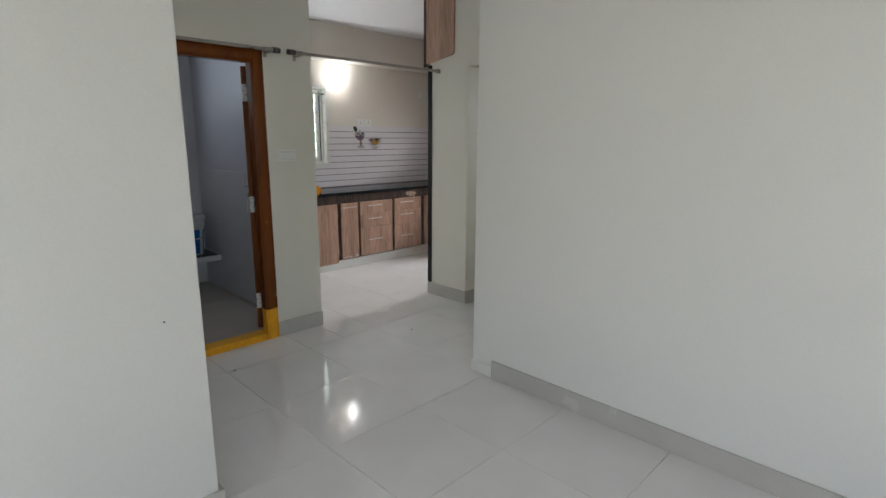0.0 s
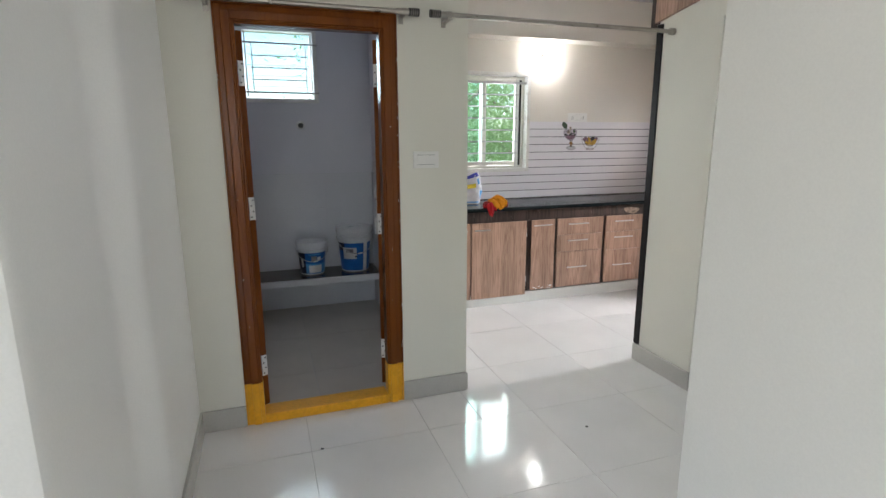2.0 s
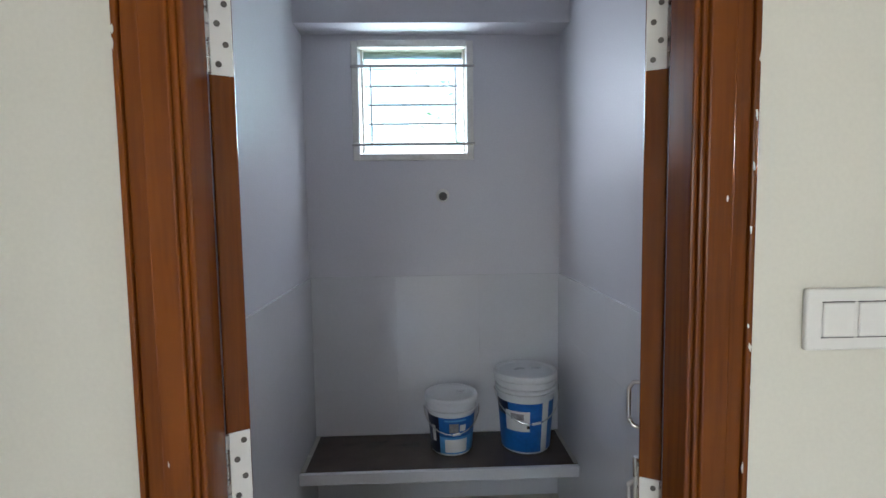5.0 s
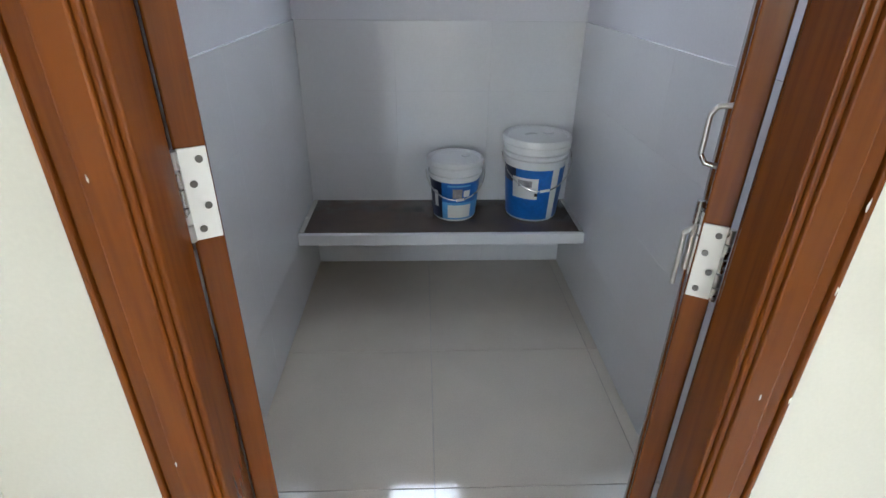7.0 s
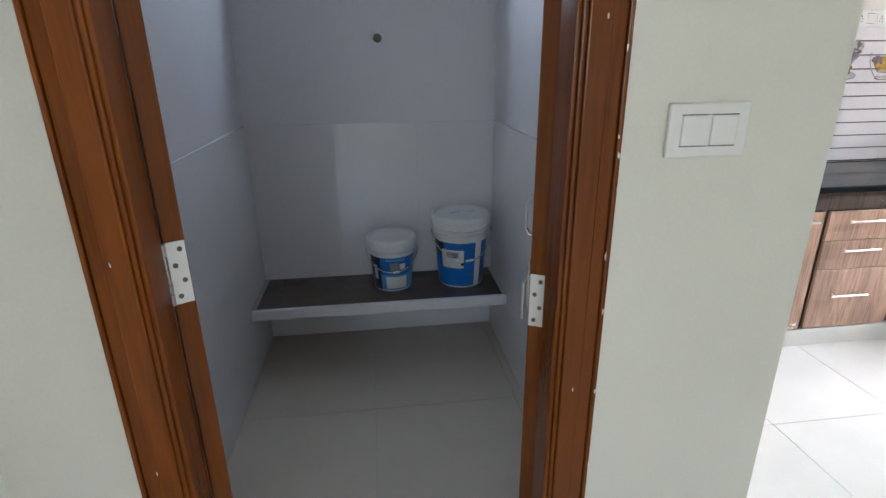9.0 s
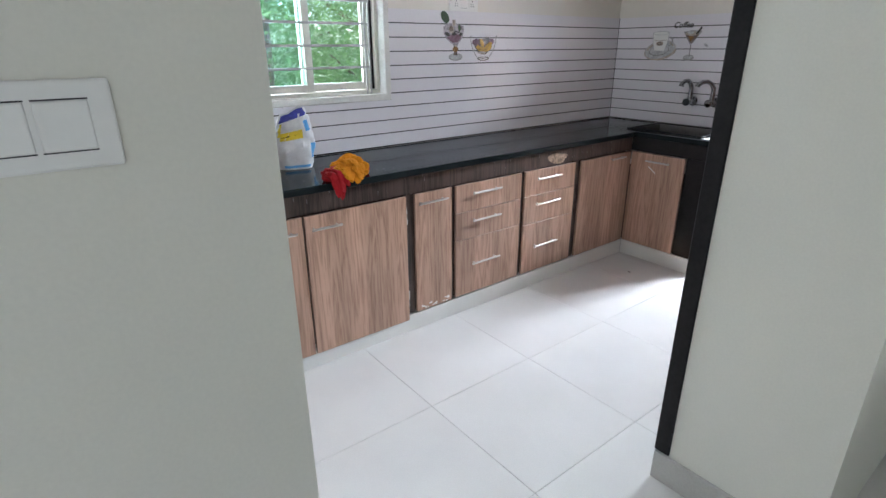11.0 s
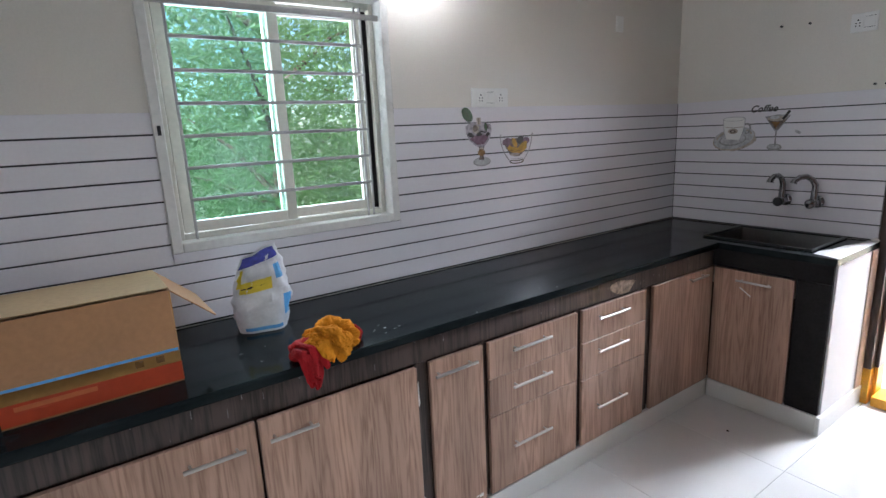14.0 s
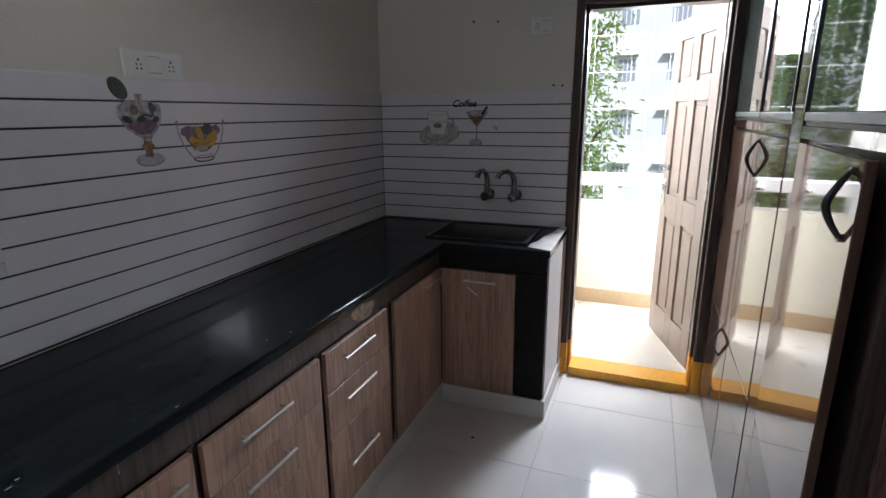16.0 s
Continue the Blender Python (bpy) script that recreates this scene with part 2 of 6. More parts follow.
M_CHROME = mat("chrome", (0.34, 0.34, 0.35), 0.05, 1.0, vary=0.02, rough_vary=0.03)
M_RODSTEEL = mat("dull_rod_metal", (0.42, 0.39, 0.35), 0.3, 1.0, vary=0.08, scale=14)
M_BLACK = mat("black_plastic", (0.015, 0.015, 0.015), 0.35, vary=0.1)
M_PLASTIC = mat("white_plastic", (0.74, 0.73, 0.70), 0.3, vary=0.02)
M_ALU = mat("cream_powder_coat", (0.66, 0.63, 0.55), 0.35, vary=0.05, scale=12)
M_MARBLE = mat("white_marble_reveal", (0.72, 0.70, 0.66), 0.3, vary=0.06, scale=8)
M_BAR = mat("white_painted_bar", (0.46, 0.44, 0.42), 0.4, vary=0.08, scale=20)
M_GLASS = glass("window_glass", (0.90, 0.97, 0.93), dust=0.003)
M_GLASS2 = glass("dusty_teal_glass", (0.76, 0.93, 0.88), dust=0.006)
M_LOUVRE = glass("green_louvre_glass", (0.86, 0.97, 0.95), 0.06)
M_GLOSS = wood("glossy_brown_laminate", (0.13, 0.075, 0.058), (0.07, 0.04, 0.03), 0.045, scale=0.9, bump=0.02)
M_PULL = mat("grey_anodised_profile", (0.09, 0.095, 0.095), 0.45, vary=0.06, scale=20)
M_SMOKE = mat("smoky_cabinet_glass", (0.10, 0.115, 0.11), 0.03, vary=0.03, spec=1.0, rough_vary=0.01)
M_DOORW = mat("grained_moulded_door", (0.34, 0.265, 0.23), 0.38, vary=0.10, scale=4, grain=90, bump=0.15, stretch=(1, 1, 0.1))
M_BALC = mat("balcony_cream_paint", (0.78, 0.735, 0.63), 0.6, vary=0.04, scale=2.5, bump=0.15)
M_BFLOOR = mat("balcony_floor_tile", (0.60, 0.55, 0.48), 0.3, vary=0.06, scale=6)
M_TAN = mat("tan_skirting", (0.50, 0.36, 0.22), 0.4, vary=0.08, scale=8)
M_CARD = mat("brown_cardboard", (0.40, 0.205, 0.092), 0.75, vary=0.07, scale=5, grain=70, bump=0.15)
M_CARDIN = mat("cardboard_inner", (0.48, 0.35, 0.19), 0.8, vary=0.07, scale=5, grain=70)
M_RED = mat("red_printed_card", (0.50, 0.055, 0.012), 0.6, vary=0.06, scale=8)
M_BLUE = mat("blue_label", (0.015, 0.15, 0.52), 0.35, vary=0.12, scale=8)
M_NAVY = mat("navy_label", (0.012, 0.018, 0.05), 0.35, vary=0.1)
M_SKYB = mat("light_blue_print", (0.10, 0.36, 0.72), 0.4, vary=0.1, scale=10)
M_YPRINT = mat("yellow_print", (0.75, 0.58, 0.02), 0.45, vary=0.08)
M_BAG = mat("white_woven_bag", (0.70, 0.71, 0.73), 0.35, vary=0.06, scale=16, grain=90, bump=0.4)
M_ORANGE = mat("orange_cloth", (0.64, 0.24, 0.012), 0.9, vary=0.12, scale=22, grain=160, bump=1.0, spec=0.12)
M_REDCL = mat("red_cloth", (0.36, 0.010, 0.014), 0.7, spec=0.15, vary=0.16, scale=18, grain=220, bump=0.6)
M_BUCKET = mat("white_bucket_plastic", (0.72, 0.73, 0.74), 0.3, vary=0.03, scale=8)
M_BULB = emit("lit_bulb", (1.0, 0.98, 0.95), 30)


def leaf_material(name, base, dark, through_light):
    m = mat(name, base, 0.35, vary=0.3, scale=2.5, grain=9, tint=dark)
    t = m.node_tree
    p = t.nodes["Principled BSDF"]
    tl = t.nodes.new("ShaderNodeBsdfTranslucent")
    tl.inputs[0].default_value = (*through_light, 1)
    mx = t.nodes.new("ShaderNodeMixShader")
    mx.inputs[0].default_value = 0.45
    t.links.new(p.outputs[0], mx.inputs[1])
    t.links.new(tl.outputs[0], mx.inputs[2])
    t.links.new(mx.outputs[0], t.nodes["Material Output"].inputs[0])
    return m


M_LEAF = leaf_material("green_leaves", (0.17, 0.30, 0.10), (0.06, 0.125, 0.045), (0.30, 0.44, 0.15))
# Brighter copy of the leaf colours: sunlight painted into the balcony trees.
M_LEAF_SUNLIT = leaf_material("sunlit_tone_leaves", (0.30, 0.42, 0.12), (0.14, 0.24, 0.07), (0.46, 0.60, 0.18))
M_BARK = mat("tree_bark", (0.16, 0.11, 0.07), 0.85, vary=0.2, scale=9, bump=0.6)
M_BLDG = mat("white_render", (0.85, 0.85, 0.84), 0.8, vary=0.04, scale=0.6, coords="Object")
M_BWIN = mat("far_window_glass", (0.42, 0.45, 0.50), 0.2, vary=0.1)
M_GROUND = mat("dry_ground", (0.22, 0.19, 0.13), 0.9, vary=0.2, scale=0.4, tint=(0.08, 0.12, 0.04))
M_PINK = mat("print_mauve", (0.22, 0.13, 0.17), 0.25, vary=0.25, scale=40)
M_PGREY = mat("print_grey", (0.40, 0.38, 0.38), 0.25, vary=0.2, scale=40)
M_PBROWN = mat("print_brown", (0.26, 0.14, 0.05), 0.25, vary=0.2, scale=40)
M_PYEL = mat("print_banana", (0.62, 0.36, 0.06), 0.25, vary=0.2, scale=40)
M_PDARK = mat("print_dark", (0.05, 0.045, 0.04), 0.25, vary=0.2, scale=40)
M_PGREEN = mat("print_green", (0.06, 0.10, 0.05), 0.25, vary=0.2, scale=40)


# ---- mesh helpers ----
def box(bm, lo, hi, bevel=0.0, segs=1, m=None):
    """A bevelled box between two corners."""
    lo, hi = Vector(lo), Vector(hi)
    made = bmesh.ops.create_cube(bm, size=1)
    size, mid = hi - lo, (lo + hi) / 2
    for v in made["verts"]:
        v.co = Vector((v.co.x * size.x, v.co.y * size.y, v.co.z * size.z)) + mid
    verts = made["verts"]
    if bevel:
        edges = list({e for v in verts for e in v.link_edges})
        verts = bmesh.ops.bevel(bm, geom=edges, offset=bevel, segments=segs, affect="EDGES", profile=0.5)["verts"]
    if m:
        bmesh.ops.transform(bm, matrix=m, verts=list(verts))
    return verts


def tube(bm, a, b, r, r2=None, n=14, caps=True):
    """A round bar from a to b."""
    a, b = Vector(a), Vector(b)
    d = b - a
    m = Matrix.Translation((a + b) / 2) @ d.to_track_quat("Z", "Y").to_matrix().to_4x4()
    bmesh.ops.create_cone(bm, cap_ends=caps, segments=n, radius1=r, radius2=r if r2 is None else r2, depth=d.length, matrix=m)


def sweep(bm, pts, r, n=10):
    """A round bar along a bent line."""
    rings = []
    pts = [Vector(p) for p in pts]
    side = None
    for i, p in enumerate(pts):
        d = (pts[min(i + 1, len(pts) - 1)] - pts[max(i - 1, 0)]).normalized()
        if side is None:
            side = d.orthogonal().normalized()
        side = (side - d * side.dot(d)).normalized()
        up = d.cross(side)
        rr = r[i] if isinstance(r, (list, tuple)) else r
        rings.append([bm.verts.new(p + (side * math.cos(k * math.tau / n) + up * math.sin(k * math.tau / n)) * rr) for k in range(n)])
    for a, b in zip(rings, rings[1:]):
        for k in range(n):
            bm.faces.new((a[k], a[(k + 1) % n], b[(k + 1) % n], b[k]))
    bm.faces.new(rings[0][::-1])
    bm.faces.new(rings[-1])


def lathe(bm, profile, at=(0, 0, 0), n=36, arc=math.tau, start=0.0):
    """A turned body from (radius, height) pairs."""
    at = Vector(at)
    full = abs(arc - math.tau) < 1e-6
    count = n if full else n + 1
    rings = [[bm.verts.new(at + Vector((r * math.cos(start + arc * k / n), r * math.sin(start + arc * k / n), z))) for k in range(count)] for r, z in profile]
    for a, b in zip(rings, rings[1:]):
        for k in range(n):
            j = (k + 1) % count
            bm.faces.new((a[k], a[j], b[j], b[k]))
    if full:
        if profile[0][0] > 1e-4:
            bm.faces.new(rings[0][::-1])
        if profile[-1][0] > 1e-4:
            bm.faces.new(rings[-1])


def outline(bm, pts, thick, place):
    """A flat shape of some thickness; place turns its x, y, z into the world."""
    lower = [bm.verts.new(place @ Vector((x, y, 0))) for x, y in pts]
    upper = [bm.verts.new(place @ Vector((x, y, thick))) for x, y in pts]
    bm.faces.new(lower[::-1])
    bm.faces.new(upper)
    k = len(pts)
    for i in range(k):
        bm.faces.new((lower[i], lower[(i + 1) % k], upper[(i + 1) % k], upper[i]))


def part(name, bm, material, parent=None, label="", smooth=False):
    """Links a bmesh as one mesh object, under its thing where one is given."""
    bmesh.ops.recalc_face_normals(bm, faces=bm.faces)
    me = bpy.data.meshes.new(name)
    bm.to_mesh(me)
    bm.free()
    me.materials.append(material)
    if smooth:
        me.polygons.foreach_set("use_smooth", [True] * len(me.polygons))
        me.set_sharp_from_angle(angle=radians(38))
    ob = new(name, me)
    if parent:
        ob.parent = parent
        ob.matrix_parent_inverse = parent.matrix_basis.inverted()
    if label:
        tagged(ob, label)
    return ob


def thing(name, at, label, category, group="", rz=0.0):
    ob = new(name)
    ob.empty_display_size = 0.05
    ob.matrix_basis = pose(*at, 0, 0, rz)
    return tagged(ob, label, category, group)


def boxpart(name, lo, hi, material, parent=None, label="", bevel=0.002, segs=1):
    bm = bmesh.new()
    box(bm, lo, hi, bevel, segs)
    return part(name, bm, material, parent, label)


def setting(name, boxes, material, label, category, bevel=0.0):
    bm = bmesh.new()
    for lo, hi in boxes:
        box(bm, lo, hi, bevel)
    return tagged(part(name, bm, material), label, category, kind="structure")


def pieces(name, lo_hi, material, parent, axis, bevel=0.0015):
    """Many flat pieces as objects of their own; alike sizes share a mesh."""
    cache = {}
    for lo, hi in lo_hi:
        lo, hi = Vector(lo), Vector(hi)
        size = tuple(round(v, 4) for v in hi - lo)
        if size not in cache:
            bm = bmesh.new()
            box(bm, [-v / 2 for v in size], [v / 2 for v in size], bevel)
            me = bpy.data.meshes.new(name)
            bm.to_mesh(me)
            bm.free()
            me.materials.append(material)
            cache[size] = me
        ob = new(name, cache[size])
        ob.parent = parent
        ob.location = (lo + hi) / 2
    return cache


# ---- setting ----
CEIL = 2.78
BACK, SINKX, LEFTX = 2.02, 4.836, 1.244
DOORY = 1.436
floor = setting("floor", [((-4.2, -7.0, -0.12), (4.95, 2.2, -0.004))], M_GROUT, "pale glossy vitrified tile floor with thin grey joints", "floor")

wall_hall = setting("wall_hall", [
    ((-0.38, 0.0, 0), (0.0, 0.12, CEIL)), ((0.856, 0.0, 0), (LEFTX, 0.12, CEIL)), ((0.0, 0.0, 2.1), (0.856, 0.12, CEIL))],
    M_CREAM, "cream painted hall wall around a washroom doorway", "wall")


def bulge(y):
    """How far the plaster of the corner block stands out along its length."""
    f = min(1.0, max(0.0, (y + 1.06) / 0.22))
    return -0.272 + 0.050 * f * f * (3 - 2 * f) + 0.010 * math.exp(-((y + 0.82) / 0.07) ** 2)


SIDE_Y = [-1.612 + 0.04 * k for k in range(10)] + [-1.24 + 0.02 * k for k in range(32)] + [-0.55, -0.3, 0.0]
bm = bmesh.new()
outline(bm, [(-0.42, 0.0), (-0.42, -1.48), (-4.2, -1.48), (-4.2, -1.63), (-0.29, -1.63), (-0.278, -1.625)] + [(bulge(y), y) for y in SIDE_Y], CEIL, pose(0, 0, 0))
tagged(part("wall_hall_side", bm, M_WHITE, smooth=True), "off-white painted wall block with uneven plaster at the hall corner", "wall", kind="structure")
bm = bmesh.new()
outline(bm, [(-7.0, 0.0), (-1.44, 0.0), (-1.44, 2.50), (-1.452, 2.60), (-1.485, 2.68), (-1.54, 2.745), (-1.60, CEIL), (-7.0, CEIL)], 0.148, pose(1.490, 0, 0) @ Matrix(((0, 0, 1, 0), (1, 0, 0, 0), (0, 1, 0, 0), (0, 0, 0, 1))))
tagged(part("wall_hall_long", bm, M_WHITE), "long off-white painted hall wall with a rounded upper corner", "wall", kind="structure")
setting("wall_hall_return", [((1.6385, -1.59, 0), (2.498, -1.44, CEIL))], M_CREAM, "cream painted return wall of the side passage", "wall")
# Unseen walls; both openings are added for the hall fill lamps.
setting("wall_hall_end", [((-4.2, -7.15, 0), (-2.6, -7.0, CEIL)), ((0.2, -7.15, 0), (1.638, -7.0, CEIL)), ((-2.6, -7.15, 0), (0.2, -7.0, 0.6)), ((-2.6, -7.15, 2.4), (0.2, -7.0, CEIL)), ((-4.35, -7.15, 0), (-4.2, -5.2, CEIL)), ((-4.35, -2.8, 0), (-4.2, -1.48, CEIL)), ((-4.35, -5.2, 0), (-4.2, -2.8, 0.6)), ((-4.35, -5.2, 2.4), (-4.2, -2.8, CEIL))], M_WHITE, "off-white unseen end walls of the hall with openings added for light", "wall")
setting("wall_pillar", [((2.499, -0.447, 0), (2.62, 0.03, CEIL)), ((2.62, -0.447, 0), (SINKX, -0.34, CEIL)), ((2.499, -1.73, 2.11), (2.62, -0.447, CEIL)), ((2.499, -1.73, 0), (2.62, -1.40, 2.11))],
    M_CREAM, "cream painted wall end beside the kitchen opening", "wall")
# High slot added in the unseen end wall so balcony light brightens the hall corner.
setting("wall_passage", [((2.62, -1.75, 0), (4.9, -1.65, CEIL)), ((4.8, -1.65, 0), (4.9, -1.18, CEIL)), ((4.8, -0.82, 0), (4.9, -0.447, CEIL)), ((4.8, -1.18, 0), (4.9, -0.82, 1.86)), ((4.8, -1.18, 2.06), (4.9, -0.82, CEIL))], M_CREAM, "cream painted walls of a dim side passage with an added light opening", "wall")
setting("wall_washroom", [
    ((-0.33, 0.12, 0), (-0.19, 2.11, CEIL)), ((1.10, 0.12, 0), (LEFTX - 0.07, 2.11, CEIL)),
    ((-0.19, 1.965, 0), (0.056, 2.11, CEIL)), ((0.655, 1.965, 0), (1.10, 2.11, CEIL)), ((0.056, 1.965, 0), (0.655, 2.11, 1.786)), ((0.056, 1.965, 2.37), (0.655, 2.11, CEIL)),
    ((-0.19, 1.79, 2.40), (1.10, 1.965, CEIL)), ((-0.19, 0.12, 2.1), (1.10, 0.135, CEIL))], M_LILAC, "pale lilac painted washroom walls above white tiles", "wall")
wall_kitchen = setting("wall_kitchen_window", [
    ((LEFTX, BACK, 0), (1.775, BACK + 0.17, CEIL)), ((2.69, BACK, 0), (5.0, BACK + 0.17, CEIL)), ((1.775, BACK, 0), (2.69, BACK + 0.17, 1.168)), ((1.775, BACK, 2.10), (2.69, BACK + 0.17, CEIL)),
    ((LEFTX, BACK - 0.20, 2.39), (SINKX, BACK, CEIL))], M_KWALL, "off-white kitchen wall with a barred window and a beam", "wall")
setting("wall_kitchen_side", [((LEFTX - 0.07, 0.12, 0), (LEFTX, BACK + 0.17, CEIL))], M_WHITE, "white painted kitchen side wall", "wall")
wall_sink = setting("wall_kitchen_sink", [((SINKX, 0.872, 0), (4.98, BACK, CEIL)), ((SINKX, -0.447, 0), (4.98, 0.10, CEIL)), ((SINKX, 0.10, 2.10), (4.98, 0.872, CEIL))], M_KWALL, "off-white kitchen wall with the sink and balcony door", "wall")
setting("ceiling", [((-4.35, -7.15, CEIL), (5.0, 2.2, CEIL + 0.15))], M_CEIL, "plain white painted ceiling", "ceiling")


def skirting(name, boxes, label="beige tile skirting along the foot of the wall"):
    return setting(name, boxes, M_SKIRT, label, "baseboard", 0.002)


skirting("baseboard_hall", [((0.856, -0.014, 0), (LEFTX, -0.0005, 0.115)), ((-0.225, -0.014, 0), (-0.002, -0.0005, 0.115))])
bm = bmesh.new()
outline(bm, [(bulge(y) + 0.0004, y) for y in SIDE_Y[:-1] + [-0.015]] + [(bulge(y) + 0.013, y) for y in [-0.015] + SIDE_Y[-2::-1]] + [(-0.259, -1.644), (-4.2, -1.644), (-4.2, -1.6304), (-0.272, -1.6304)], 0.115, pose(0, 0, 0))
tagged(part("baseboard_side", bm, M_SKIRT), "beige tile skirting round the foot of the corner block", "baseboard", kind="structure")
skirting("baseboard_long", [((1.476, -7.0, 0), (1.4895, -1.605, 0.115))])
skirting("baseboard_pillar", [((2.485, -0.461, 0), (2.4985, 0.045, 0.115)), ((2.485, -0.461, 0), (2.62, -0.4475, 0.115))])
skirting("baseboard_opening", [((LEFTX + 0.0005, 0.0, 0), (LEFTX + 0.012, 1.40, 0.10))])
setting("trim_corner_cement", [((1.474, -1.6045, 0), (1.4895, -1.43, 0.075)), ((1.490, -1.4395, 0), (1.638, -1.428, 0.060))], M_WHITE, "rough white cement patch at the foot of the wall corner", "trim", 0.005)


# ---- washroom doorway ----
def door_frame(name, label, axis, a, b, front, back, top, material, yellow, width, steps, thr):
    """A stepped timber frame; axis says along which way the doorway runs, a to b."""
    fr = thing(name, (0, 0, 0), label, "door frame")
    tagged(fr, kind="structure")

    def bx(u0, u1, d0, d1, z0, z1):
        return ((u0, d0, z0), (u1, d1, z1)) if axis == "x" else ((d0, u0, z0), (d1, u1, z1))

    sgn = 1 if back > front else -1
    for side in (0, 1):
        bm, by = bmesh.new(), bmesh.new()
        for w0, w1, proud, deep in steps:
            u0, u1 = (a + w0, a + w1) if side == 0 else (b - w1, b - w0)
            d0, d1 = sorted((front - sgn * proud, front + sgn * deep))
            box(bm, *bx(u0, u1, d0, d1, yellow, top - w0 if w0 else top), 0.003, 2)
            box(by, *bx(u0, u1, d0, d1, 0.0, yellow - 0.0005), 0.003, 2)
        part("jamb", bm, material, fr)
        part("painted_foot", by, M_YELLOW, fr, "yellow painted foot of the jamb")
    bm = bmesh.new()
    for w0, w1, proud, deep in steps:
        d0, d1 = sorted((front - sgn * proud, front + sgn * deep))
        box(bm, *bx(a + w1, b - w1, d0, d1, top - w1, top - w0), 0.003, 2)
    part("head", bm, material, fr)
    bm = bmesh.new()
    d0, d1 = sorted((front - sgn * 0.012, back))
    box(bm, *bx(a + width, b - width, d0, d1, 0.0, thr), 0.004, 2)
    part("threshold", bm, M_YELLOW, fr, "yellow painted threshold")
    return fr


door_frame("door_frame_washroom", "reddish-brown varnished timber door frame with yellow foot and threshold", "x", 0.0, 0.856, 0.0, 0.105, 2.1,
           M_VARN, 0.235, 0.092, [(0.0, 0.009, 0.010, 0.095), (0.009, 0.036, 0.005, 0.095), (0.036, 0.074, 0.016, 0.095), (0.074, 0.083, 0.012, 0.064), (0.083, 0.092, 0.008, 0.064)], 0.052)


def hinge(parent, x, y, z, turn, w=0.032):
    """A painted butt hinge: leaf plate, knuckle and four screws."""
    m = pose(x, y, z, 0, 0, turn)
    bm = bmesh.new()
    box(bm, (-abs(w) / 2, -0.003, -0.058), (abs(w) / 2, 0.0, 0.058), 0.0008, 1, m)
    leaf = part("hinge", bm, M_PLASTIC, parent, "white-painted steel butt hinge")
    bm = bmesh.new()
    for k in range(5):
        z0 = -0.057 + k * 0.0232
        tube(bm, m @ Vector((-w / 2 - math.copysign(0.004, w), -0.004, z0)), m @ Vector((-w / 2 - math.copysign(0.004, w), -0.004, z0 + 0.021)), 0.005, n=10)
    part("knuckle", bm, M_STEEL, leaf)
    for k in range(4):
        bm = bmesh.new()
        sx = 0.006 if k % 2 else -0.005
        tube(bm, m @ Vector((sx, -0.0035, -0.043 + k * 0.029)), m @ Vector((sx, -0.0055, -0.043 + k * 0.029)), 0.0045, n=10)
        part("screw", bm, M_SCREW, leaf, "dark recessed screw head")


def washroom_leaf(x, y, turn, side, label):
    """A narrow door leaf standing open; it runs along its own +y from the hinge edge."""
    ob = thing("door_leaf", (x, y, 0.06), label, "door", "washroom door leaves", turn)
    M = ob.matrix_basis
    x0, x1 = (0.0, 0.036) if side > 0 else (-0.036, 0.0)

    def pb(name, lo, hi, material, bevel, lab=""):
        bm = bmesh.new()
        box(bm, lo, hi, bevel, 2, M)
        return part(name, bm, material, ob, lab)

    pb("core", (x0, 0, 0), (x1, 0.33, 1.935), M_VARN, 0.003)
    for z0, z1 in ((0.12, 0.82), (0.98, 1.80)):
        pb("panel", (x0 - 0.004, 0.06, z0), (x1 + 0.004, 0.27, z1), M_VARN, 0.004)
    return ob, M


left_leaf, LM = washroom_leaf(0.088, 0.078, 30, 1, "reddish-brown varnished narrow door leaf standing open")
right_leaf, RM = washroom_leaf(0.788, 0.116, -29.5, -1, "reddish-brown varnished narrow door leaf with bolt and pull handle")
for z in (1.80, 1.143, 0.29):
    p = LM @ Vector((0.018, 0, z - 0.06))
    hinge(left_leaf, p.x, p.y, p.z, 30)
for z in (1.815, 1.022, 0.28):
    p = RM @ Vector((-0.018, 0, z - 0.06))
    hinge(right_leaf, p.x, p.y, p.z, -29.5, -0.032)
bm = bmesh.new()
sweep(bm, [RM @ Vector(p) for p in ((-0.034, 0.05, 1.085), (-0.052, 0.05, 1.088), (-0.060, 0.05, 1.10), (-0.060, 0.05, 1.155), (-0.052, 0.05, 1.167), (-0.034, 0.05, 1.17))], 0.004)
part("pull_handle", bm, M_STEEL, right_leaf, "bright steel pull handle", True)
bm = bmesh.new()
box(bm, (-0.039, 0.012, 0.93), (-0.034, 0.07, 1.03), 0.001, 1, RM)
tube(bm, RM @ Vector((-0.043, 0.03, 0.93)), RM @ Vector((-0.043, 0.03, 1.04)), 0.006)
tube(bm, RM @ Vector((-0.043, 0.03, 1.0)), RM @ Vector((-0.056, 0.03, 0.985)), 0.005)
tube(bm, RM @ Vector((-0.055, 0.03, 0.985)), RM @ Vector((-0.055, 0.03, 0.90)), 0.004)
part("slide_bolt", bm, M_STEEL, right_leaf, "worn steel slide bolt")


